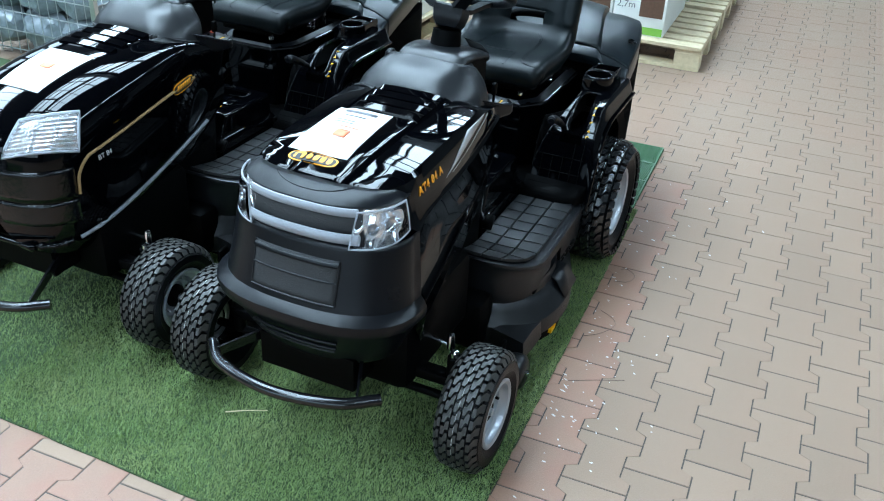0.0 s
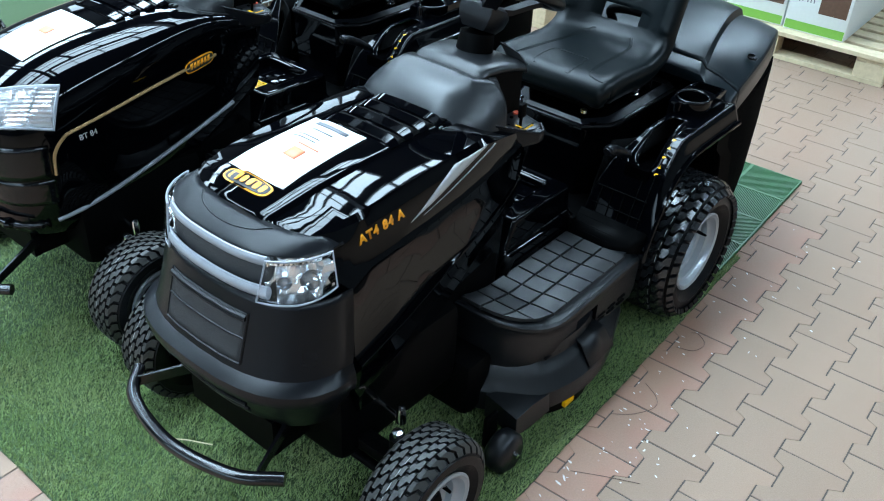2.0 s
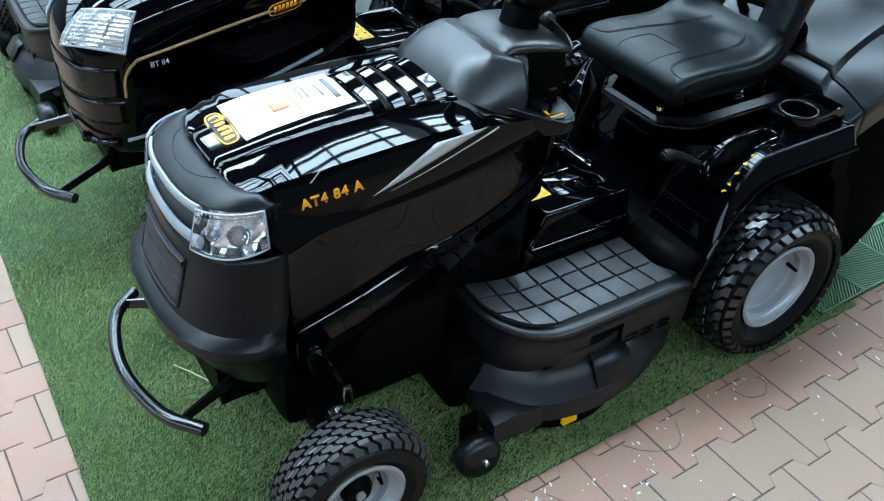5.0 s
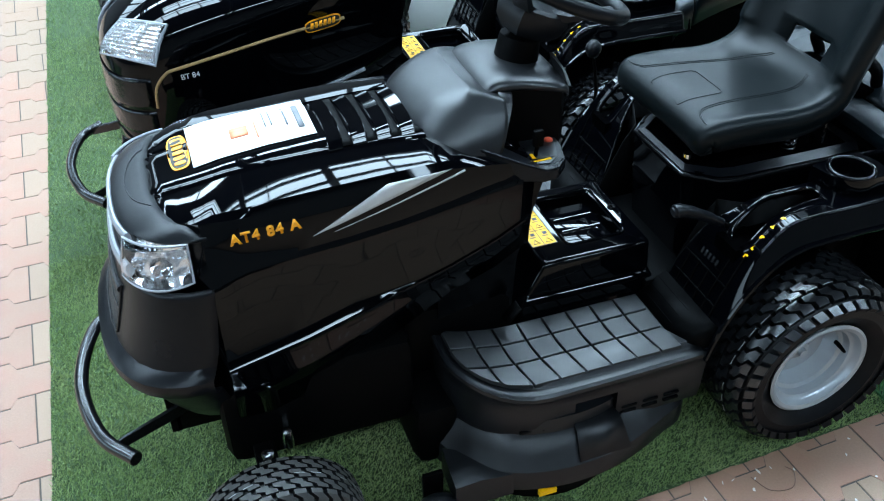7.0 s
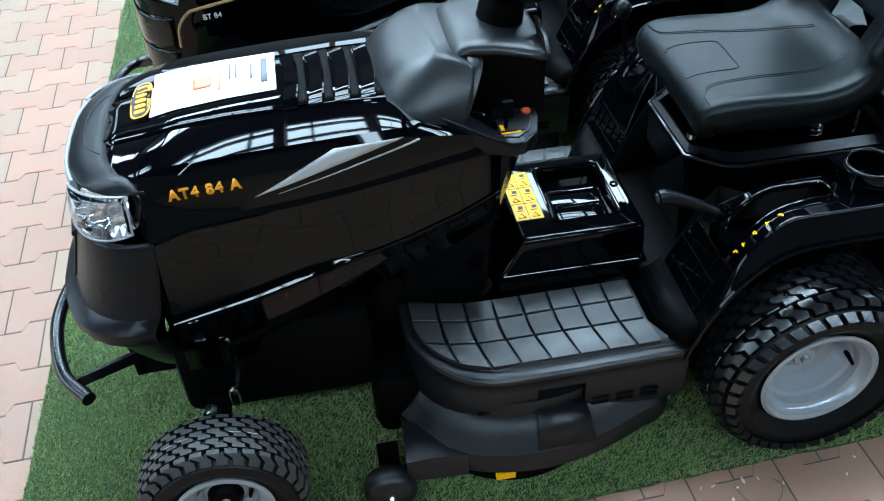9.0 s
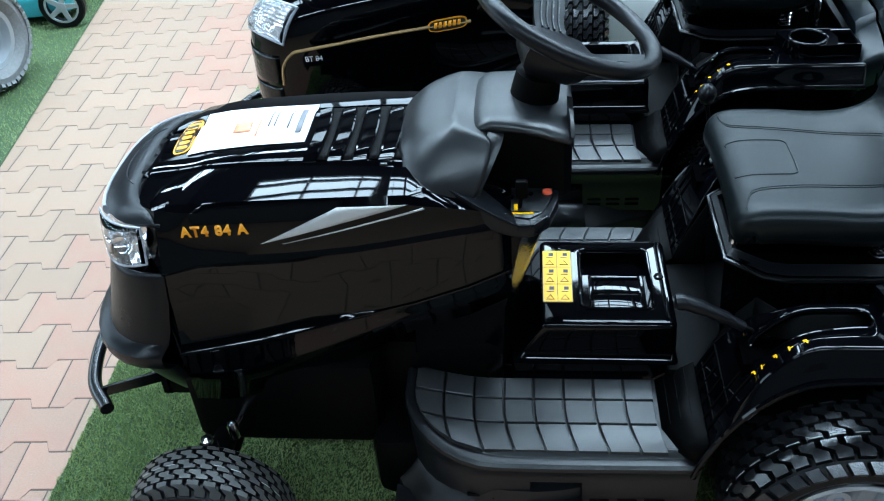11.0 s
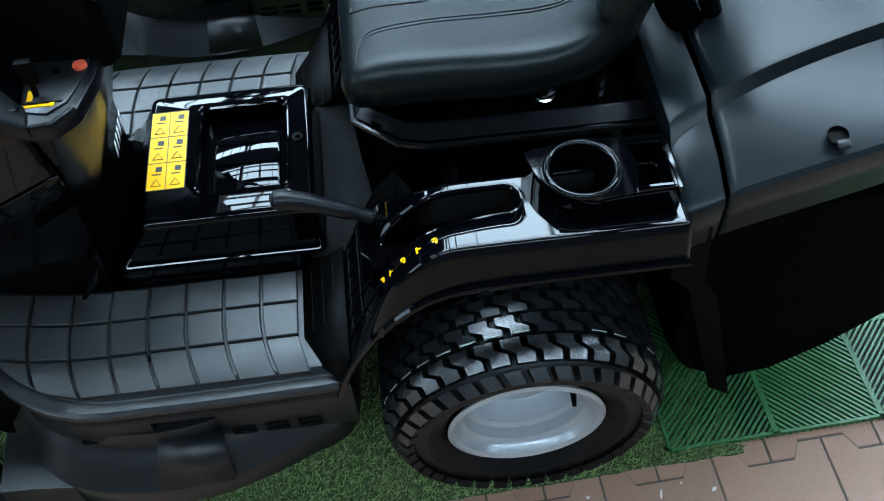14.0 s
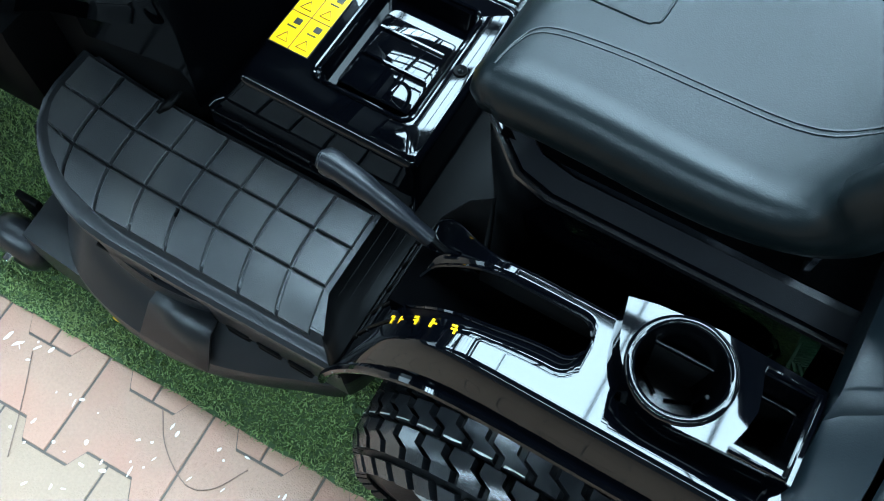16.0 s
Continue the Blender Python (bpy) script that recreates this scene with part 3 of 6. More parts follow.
def front_round(T):
    """Bonnet of the older pattern: tall glossy nose, corner lamp, gold line."""
    rings = []
    secs = [(-.225, .06, .37, .56, .62), (-.212, .13, .34, .60, .655), (-.180, .185, .32, .62, .690), (-.12, .222, .305, .645, .728), (-.03, .236, .30, .675, .765), (.10, .236, .315, .715, .790),
            (.25, .226, .35, .745, .803), (.40, .212, .40, .776, .810), (.52, .197, .45, .752, .775), (.60, .186, .49, .738, .745)]
    for x, w, zb, ze, zt in secs:
        half = [(w * .80, zb), (w * .93, zb + .03), (w, zb + .075), (w, (zb + ze) / 2), (w * .985, ze - .05), (w * .96, ze - .012), (w * .88, ze + (zt - ze) * .45), (w * .6, zt - .008), (w * .3, zt - .001)]
        rings.append([(x, -y, z) for y, z in half] + [(x, 0, zt)] + [(x, y, z) for y, z in half[::-1]])
    first = [(x - .006, y * .3, .48 + (z - .48) * .4) for x, y, z in rings[0]]
    hood = part("bonnet", loft([first] + rings, closed=False), GLOSS, T, "glossy black rounded bonnet with a gold line", smooth=0, sub=2)
    for p in hood.data.polygons:
        p.use_smooth = True
    nt = surface(hood)
    side = (0, 1, 0)
    line = [(-.105, .50), (-.098, .555), (-.070, .593), (-.03, .608), (.15, .640), (.30, .660), (.43, .672)]
    pts = [on_surface(nt, (x, -1, z), side, 0.001) for x, z in [(q.x, q.y) for q in smooth_path([(a, b, 0) for a, b in line], 5)]]
    part("gold_line", tube([p for p in pts if p is not None], .0045, 6), GOLD, T, "gold trim line along the bonnet")
    def oval(xc, zc, lx, lz, lift, mat, name, parent, label=""):
        pts = []
        for i in range(24):
            q = 2 * math.pi * i / 24
            u, w = lx * math.copysign(abs(math.cos(q)) ** .5, math.cos(q)), lz * math.copysign(abs(math.sin(q)) ** .6, math.sin(q))
            pts.append(on_surface(nt, (xc + u, -1, zc + w + u * .12), side, lift))
        return mesh_object(name, pts, [list(range(24))], mat, parent, label, smooth=0, solid=0.001)
    bd = oval(.368, .668, .052, .0175, .003, ORANGE, "side_badge", T, "orange oval badge with dark field")
    oval(.368, .668, .0485, .0140, .0045, BLACKINK, "badge_field", bd)
    for i in range(6):
        x, z = .331 + i * .0125, .6575 + i * .0015
        decal("badge_stroke", nt, [(x, -1, z), (x + .0085, -1, z + .001), (x + .0105, -1, z + .0175), (x + .002, -1, z + .0165)], side, ORANGE, bd, 0.0062, 2, 2)
    lettering("model_lettering", "BT 84", 0.021, Matrix.Translation((-.03, 0, .575)) @ Matrix.Rotation(radians(-5), 4, "Y") @ Matrix.Rotation(radians(90), 4, "X"), WHITE, T, nt, side, label="white model lettering")
    # sticker and louvres on top
    dn = (0, 0, -1)
    decal("price_sheet", nt, [(-.06, -.075, 1), (.15, -.085, 1), (.15, .085, 1), (-.06, .075, 1)], dn, PAPER, T, 0.0025, 10, 8, "white price sheet")
    decal("print_bar", nt, [(.04, -.02, 1), (.07, -.02, 1), (.07, .02, 1), (.04, .02, 1)], dn, RED, T, 0.0042, 3, 3)
    for i in range(4):
        x = 0.215 + i * 0.047
        rows = []
        for j in range(13):
            q = on_surface(nt, (x, -.10 + .2 * j / 12, 1.2), dn, 0.0)
            rows.append([q + Vector((-0.015, 0, -0.003)), q + Vector((-0.013, 0, 0.004)), q + Vector((0.011, 0, 0.010)), q + Vector((0.0135, 0, 0.008)), q + Vector((0.014, 0, -0.004))])
        part("louvre", loft(rows, closed=True), GLOSS, T, smooth=25)
    # corner lamps: shaped lens pressed on the nose
    for s in (-1, 1):
        way = Vector((0.62, -s * 0.55, -0.55)).normalized()
        c = [(-.205, s * .070, .608), (-.085, s * .222, .622), (-.028, s * .188, .708), (-.130, s * .078, .690)]
        lamp = decal("headlamp", nt, c, way, LAMPGREY, T, 0.003, 36, 18, "large clear corner headlamp")
        for v in lamp.data.vertices:
            v.co -= way * (0.0035 if v.index // 37 % 2 else 0.0) + way * (0.004 if v.index % 37 % 12 < 2 else 0.0)
        lamp.data.set_sharp_from_angle(angle=radians(10))
        rim = [Vector(q) for q in c]
        rim = [rim[i] * (1 - f) + rim[(i + 1) % 4] * f for i in range(4) for f in (0, .25, .5, .75)]
        rim = [on_surface(nt, q, way, 0.006) for q in rim]
        part("bezel", tube([q for q in rim if q is not None], .005, 6, closed=True), RIB, lamp)
        decal("lens", nt, c, way, LENS, lamp, 0.010, 9, 6, "ribbed clear lens").visible_shadow = False
    # skirt line and lower grille
    pts = [on_surface(nt, (x, -1, .352 + (x + .18) * .236), side, 0.002) for x in [-.12 + .06 * i for i in range(11)]]
    part("skirt_trim", tube([p for p in pts if p is not None], .006, 12), RIB, T)
    # dimpled front grille in two curved fields, and the lip below it
    for sd in (-1, 1):
        way = Vector((.78, -sd * .62, 0)).normalized()
        for z0, z1 in ((.420, .488), (.494, .585)):
            c = [(-.30, sd * .012, z0), (-.13, sd * .236, z0), (-.13, sd * .236, z1), (-.30, sd * .012, z1)]
            decal("grille_field", nt, c, way, GRILLE, T, 0.003, 16, 6, "glossy dimpled black grille")
    pts = [on_surface(nt, (x, y, .352 + (x + .18) * .236 if x > -.18 else .352), w, 0.004) for x, y, w in [(-1, .1 - .02 * i, (1, 0, 0)) for i in range(12)] + [(-.20 + .02 * i, -1, side) for i in range(4)]]
    pts = smooth_path([p for p in pts if p is not None], 4)
    part("nose_lip", tube(pts, [.010 + .003 * math.sin(1.6 * i) for i in range(len(pts))], 10), GLOSS, T)
    return hood


def maker_mark(T):
    """Maker's mark on the shroud as plain slanted strokes."""
    tree = surface([o for o in T.children if o.name.startswith("shroud")][0])
    way = (-1, 0, 0)
    mark = None
    for k in range(5):
        y = .012 + .016 * k
        c = [(1, y - .002, .446), (1, y + .006, .446), (1, y + .012, .474), (1, y + .004, .474)]
        ob = decal("maker_mark" if mark is None else "mark_stroke", tree, c, way, WHITE, mark or T, 0.002, 2, 3, "white slanted mark" if mark is None else "")
        mark = mark or ob


def console(T):
    """Dashboard dome, collar, control shelf and the shroud under it."""
    mid = .018

    def shell(levels, per=5):
        """Rings of (x, half width, z) points from the near rear corner round the front, mirrored and joined smoothly."""
        cols = []
        for k in range(len(levels[0])):
            cols.append(smooth_path([(l[k][0], l[k][1], l[k][2]) for l in levels], per))
        rings = []
        for j in range(len(cols[0])):
            line = smooth_path([c[j] for c in cols], per)
            rings.append([(q.x, mid - q.y, q.z) for q in line] + [(q.x, mid + q.y, q.z) for q in line[::-1]])
        return rings
    # helmet: long front slope, near side facets, crease along the top
    rings = shell([[(.528, .186, .752), (.495, .188, .764), (.458, .186, .775), (.414, .154, .786), (.388, .095, .792), (.384, .03, .794)],
                   [(.546, .177, .784), (.508, .176, .798), (.470, .170, .808), (.430, .140, .815), (.404, .090, .820), (.398, .03, .822)],
                   [(.560, .157, .820), (.518, .147, .835), (.484, .135, .846), (.460, .115, .850), (.440, .080, .853), (.434, .028, .855)],
                   [(.566, .128, .850), (.530, .118, .861), (.503, .108, .867), (.497, .098, .870), (.492, .072, .872), (.490, .026, .873)]])
    bm = loft(rings, closed=False, cap=False)
    bm.verts.ensure_lookup_table()
    n = len(rings[0])
    top = [bm.verts[(len(rings) - 1) * n + i] for i in range(n)]
    inner = [bm.verts.new((.530 + (v.co.x - .530) * .80, mid + (v.co.y - mid) * .90, v.co.z + .0035)) for v in top]
    for i in range(n - 1):
        bm.faces.new((top[i], top[i + 1], inner[i + 1], inner[i]))
    bm.faces.new(inner)
    part("dash_cover", bm, DASH, T, "matt charcoal plastic dashboard dome", smooth=42, solid=0.003)
    # raised foot along the bonnet
    foot = [rings[0][i] for i in range(n)]
    part("cover_flange", tube(foot, .0035, 8), DASH, T)
    part("cover_hook", merge(block(.372, .392, -.112, -.096, .785, .802, .003), block(.366, .380, -.108, -.100, .795, .806, .002)), DASH, T)
    # rear band behind the crease
    bm = loft([[(x - .55 * max(0.0, .846 - z), mid + (1 if k < 6 else -1) * h, z) for k, (h, z) in enumerate([(.0, .872 - e), (.06, .871 - e), (.108, .860 - e), (.124, .846 - e), (.150, .812 - e), (.172, .762), (.172, .762), (.150, .812 - e), (.124, .846 - e), (.108, .860 - e), (.06, .871 - e), (.0, .872 - e)])] for x, e in ((.560, .004), (.588, .010), (.590, .03))], closed=False)
    part("cover_band", bm, DASH, T, smooth=30, solid=0.003)
    # boxed cover round the column: near edge line, sloping top
    sec = []
    for x, w, z in [(.530, .090, .852), (.537, .097, .862), (.550, .100, .871), (.566, .1005, .874), (.610, .106, .872), (.660, .112, .864), (.700, .112, .852), (.708, .108, .846), (.711, .100, .838)]:
        half = [(w + .003, z - .018), (w + .003, z - .010), (w - .001, z - .0045), (w - .008, z - .0005), (w - .022, z + .003), (w * .5, z + .006)]
        sec.append([(x, mid - h, q) for h, q in half] + [(x, mid, z + .007)] + [(x, mid + h, q) for h, q in half[::-1]])
    first = [(x - .006, mid + (y - mid) * .97, z - .026) for x, y, z in sec[0]]
    part("column_cover", loft([first] + sec, closed=False), DASH, T, "charcoal plastic steering column cover", smooth=36, solid=0.003)
    part("rear_fin", loft([[(.700, mid - .060, .848), (.712, mid - .060, .845), (.712, mid - .112, .845), (.704, mid - .112, .848)], [(.699, mid - .030, .884), (.709, mid - .030, .882), (.710, mid - .085, .868), (.704, mid - .085, .870)]]), DASH, T, smooth=30)
    box = [(.548, .098), (.600, .103), (.650, .110), (.694, .108), (.708, .092)]
    box = [(x, mid - h) for x, h in box] + [(x, mid + h) for x, h in box[::-1]]
    part("column_box", loft([[(x, y, .722) for x, y in box], [(x, y, .864 - max(0.0, x - .590) * .22) for x, y in box]]), FRAME, T, "black inner column housing", smooth=30)
    out = [(.458, -.128), (.470, -.150), (.612, -.206), (.640, -.204), (.668, -.176), (.684, -.120), (.688, .0), (.684, .130), (.655, .180), (.60, .196), (.47, .186), (.458, .15)]
    bm = prism(out, .712, .736, 0.004)
    shelf = part("control_shelf", bm, MATTE, T, "charcoal control shelf")
    part("shelf_edge", tube([(.458, -.126, .738), (.470, -.148, .738), (.54, -.177, .738), (.610, -.203, .737), (.640, -.201, .737), (.664, -.176, .737)], .0035, 8), MATTE, shelf)
    # raised wedge in front of the controls, falling to the outer corner
    wedge = [(.470, -.149, .793), (.505, -.167, .781), (.540, -.184, .768), (.576, -.198, .754), (.612, -.208, .741), (.606, -.172, .7405), (.580, -.146, .748), (.548, -.124, .764), (.505, -.130, .780)]
    part("shelf_wedge", loft([[(x, y, .722) for x, y, z in wedge], [(x, y, z - .002) for x, y, z in wedge], [(x + (.545 - x) * .03, y + (-.165 - y) * .05, z) for x, y, z in wedge]]), MATTE, shelf, smooth=25)
    part("shelf_edge", tube(wedge[:5], .003, 8), MATTE, shelf)
    part("shelf_plate", prism([(.548, -.130), (.600, -.176), (.632, -.184), (.655, -.166), (.672, -.118), (.674, -.088), (.56, -.088)], .7355, .7395, .001), DASH, shelf)
    lo = [(.40, -.16), (.575, -.15), (.60, -.09), (.60, .09), (.575, .15), (.40, .16)]
    hi = [(.40, -.19), (.62, -.182), (.672, -.11), (.675, .11), (.62, .182), (.40, .19)]
    part("shroud", loft([[(x, y, .33) for x, y in lo], [(x + .01, y, .5) for x, y in lo], [(x, y, .708) for x, y in hi]]), SATIN, T, "satin black shroud below the dashboard", smooth=30)
    maker_mark(T)
    # controls
    part("choke_lever", merge(tube([(.615, -.150, .735), (.618, -.150, .765)], .004, 8), block(.608, .630, -.156, -.144, .760, .796, .004)), FRAME, T, "black throttle lever")
    part("key_switch", spin([(.0005, .7425), (.0085, .7425), (.0095, .739)], 18, (.664, -.104, 0), "z"), REDDOT, T, "red round button")
    slot = part("lever_slot", block(.572, .650, -.1665, -.1635, .7395, .7402), FRAME, T)
    for x0, x1, y0, y1 in ((.596, .634, -.1715, -.1675), (.605, .612, -.160, -.142), (.634, .640, -.172, -.166), (.588, .592, -.170, -.160)):
        part("scale_mark", block(x0, x1, y0, y1, .7395, .7405), YELLOW, T)
    for x, y in ((.56, -.165), (.635, -.11), (.665, -.10), (.60, -.12)):
        part("knob", spin([(.0005, .742), (.004, .742), (.005, .737)], 10, (x, y, 0), "z"), FRAME, T)
    # steering column and wheel
    part("steering_column", tube([(.632, .02, .80), (.640, .02, .86), (.646, .02, .895), (.650, .02, .915)], [.050, .046, .043, .041], 24), FRAME, T, "black steering column")
    sw = new("steering_wheel")
    sw.parent = T
    sw.matrix_basis = pose(.700, .02, 1.020, 0, 25, 0) @ pose(0, 0, 0, 0, 0, 12)
    rim = [(.163 * math.cos(a), .163 * math.sin(a), 0) for a in (2 * math.pi * i / 56 for i in range(56))]
    part("wheel_rim", tube(rim, .0150, 14, closed=True), MATTE, sw, "matt black plastic rim")
    # deep hub, wedge shaped, below the rim
    hub = [[(x * f, y * f, z) for x, y in [(-.056, -.042), (.0, -.054), (.070, -.040), (.084, 0), (.070, .040), (.0, .054), (-.056, .042)]] for f, z in ((.66, -.112), (.90, -.094), (1.0, -.070), (.95, -.056), (.80, -.050))]
    part("hub_cover", loft(hub), MATTE, sw, "", smooth=30)
    for ang, wd in ((90, .064), (-30, .040), (210, .040)):
        d = Vector((math.cos(radians(ang)), math.sin(radians(ang)), 0))
        n = Vector((-d.y, d.x, 0))
        rows = []
        for f, w, z in ((.030, wd * 1.0, -.052), (.070, wd * .95, -.044), (.115, wd, -.018), (.152, wd * 1.15, .001)):
            c = d * f + Vector((0, 0, z))
            rows.append([c - n * w / 2, c + n * w / 2, c + n * w * .44 + Vector((0, 0, -.014)), c - n * w * .44 + Vector((0, 0, -.014))])
        sp = part("spoke", loft(rows), MATTE, sw, "", smooth=30)
        if ang == 90:
            for k in range(4):
                o = n * (-.018 + .012 * k)
                pts = [d * f + Vector((0, 0, z)) + o for f, z in ((.040, -.0485), (.070, -.0425), (.112, -.018), (.140, -.005))]
                part("spoke_groove", tube(smooth_path(pts, 3), .0022, 6), DASH, sp)


FRONT = .386                        # front edge of the foot plates
PAD0, PADP = FRONT + .018, (.874 - FRONT - .018) / 8


def upturn(x, z=1.0):
    """Lift of the foot plate towards its front end, none at the foot of the skirt."""
    return .046 * max(0.0, (.570 - x) / .184) ** 2 * min(1.0, max(0.0, (z - .20) / .09))


def footrest(T, s):
    """Foot plate with skirt and separate tread pads; s -1 near side."""
    def outline(inset=0.0):
        # from inner front round the outer front corner to the rear, plan points (x, |y|)
        xf, yo, yi, xr, r = FRONT + inset, .378 - inset, .165, .944, .150
        pts = [(xf, yi), (xf, yo - r)]
        for k in range(1, 9):
            q = math.pi / 2 * k / 8
            pts.append((xf + r * 1.25 * (1 - math.cos(q)), yo - r + r * math.sin(q)))
        for x in (.632, .730):
            pts.append((x, yo))
        pts.append((xr, yo - 0.004))
        return pts
    lv = [(.034, .326), (.027, .321), (.023, .314), (.019, .3110), (.006, .3105), (0.0, .305), (-.001, .297), (.004, .288), (.004, .262), (.006, .200), (.012, .165)]
    bm = bmesh.new()
    rows = []
    for inset, z in lv:
        rows.append([bm.verts.new((x, s * y, z + upturn(x, z))) for x, y in outline(inset)])
    n = len(rows[0])
    for k, (a, b) in enumerate(zip(rows, rows[1:])):
        for i in range(n - 1):
            if k == 8 and i == n - 3:
                continue          # the pocket
            bm.faces.new((a[i], a[i + 1], b[i + 1], b[i]))
    # plate in strips from its inner to its outer edge, with a notched rear end
    ring0 = [(v.co.x, abs(v.co.y)) for v in rows[0]]
    xs = sorted({round(x, 4) for x, y in ring0 if x < .74} | {.60, .66, .78, .82, .85})
    grid = []
    for x in xs:
        ye = max([y for q, y in ring0 if abs(q - x) < 1e-3] or [.378 - .034])
        grid.append([bm.verts.new((x, s * (.165 + (ye - .165) * f), .3255 + upturn(x))) for f in (0, .5, 1)])
    grid.append([bm.verts.new((q, s * y, .3255)) for q, y in ((.884, .165), (.880, .290), (.910, .344))])
    for a, b in zip(grid, grid[1:]):
        for k in (0, 1):
            bm.faces.new((a[k], a[k + 1], b[k + 1], b[k]))
    tail = [bm.verts.new(p) for p in ((.880, s * .290, .3253), (.944, s * .344, .3253), (.910, s * .344, .3253))]
    bm.faces.new(tail)
    foot = part("footrest", bm, DECK, T, "dark grey plastic footrest with tread pads", smooth=35)
    yo = .374
    rec = bmesh.new()
    P = [rec.verts.new((x, s * y, z)) for x, y, z in ((.632, yo, .262), (.730, yo, .262), (.730, yo, .200), (.632, yo, .200), (.640, yo - .06, .258), (.722, yo - .06, .258), (.722, yo - .05, .200), (.640, yo - .05, .200))]
    for f in ((0, 1, 5, 4), (1, 2, 6, 5), (2, 3, 7, 6), (3, 0, 4, 7), (4, 5, 6, 7)):
        rec.faces.new([P[i] for i in f])
    part("pocket", rec, FRAME, foot)
    ramp = loft([[(.632, s * .366, .212), (.730, s * .366, .212)], [(.628, s * .398, .203), (.734, s * .398, .203)], [(.622, s * .436, .152), (.742, s * .434, .152)]], closed=False)
    part("ramp", ramp, DECK, foot, smooth=15, solid=0.004)
    for x0 in (.510, .558, .745, .797, .849):
        for z in (.208, .192):
            if x0 < .6:
                y = .3715 if x0 > .55 else .3655
            else:
                y = .3715
            part("vent_slot", block(x0, x0 + .038, s * (y + .003), s * (y - .01), z - .0035, z + .0035, .002, 1), FRAME, foot)

    def top(x, y):
        r, yo2, xf = .122, .351, FRONT + .021
        cx, cy = xf + r * 1.25, yo2 - r
        d = min(yo2 - y, x - xf)
        if x < cx and y > cy:
            d = (1 - math.hypot((x - cx) / (r * 1.25), (y - cy) / r)) * r
        k = max(0.0, 1 - max(0.0, d) / .048)
        return .3275 - .008 * k * k + upturn(x)

    def clamp(x, y):
        # keep the pads inside the rounded corner
        r, yo2, xf = .122, .351, FRONT + .021
        cx, cy = xf + r * 1.25, yo2 - r
        if x < cx and y > cy:
            dx, dy = (x - cx) / (r * 1.25), (y - cy) / r
            h = math.hypot(dx, dy)
            if h > 1:
                x, y = cx + dx / h * r * 1.25, cy + dy / h * r
        return max(x, xf), min(y, yo2)
    cols = 8
    for i in range(cols):
        for j, (ya, yb) in enumerate(((.170, .228), (.228, .290), (.290, .354))):
            x0, x1 = PAD0 + i * PADP + .0024, PAD0 + (i + 1) * PADP - .0024
            ya, yb = ya + .0024, yb - .0024
            v, f = [], []
            m = 4
            for lev, ins in ((-.004, 0.0), (0.0046, 0.0), (0.0058, .0011)):
                for b in range(m + 1):
                    for a in range(2):
                        y = (ya + ins) + (yb - ya - 2 * ins) * b / m
                        x = (x0 + ins if a == 0 else x1 - ins) + (.024 * max(0.0, (y - .235) / .119) ** 2 if i < 7 or a == 0 else .016 * max(0.0, (y - .290) / .064))
                        x, y = clamp(x, y)
                        v.append((x, s * y, top(x, y) + lev))
            o = 2 * (m + 1)
            for b in range(m):
                f.append((2 * o + 2 * b, 2 * o + 2 * b + 1, 2 * o + 2 * b + 3, 2 * o + 2 * b + 2))
                for q in (0, o):
                    f.append((q + 2 * b, q + 2 * b + 2, q + o + 2 * b + 2, q + o + 2 * b))
                    f.append((q + 2 * b + 3, q + 2 * b + 1, q + o + 2 * b + 1, q + o + 2 * b + 3))
            for q in (0, o):
                f.append((q, q + 1, q + o + 1, q + o))
                e = 2 * m
                f.append((q + e + 1, q + e, q + o + e, q + o + e + 1))
            area = abs(v[2 * o + 1][0] - v[2 * o][0])
            ob = mesh_object("tread_pad", v, f, PAD, foot, smooth=30)
    part("pad_screw", spin([(.0005, .332), (.006, .333), (.008, .328)], 12, (.640, s * .300, 0), "z"), FRAME, foot)
    return foot


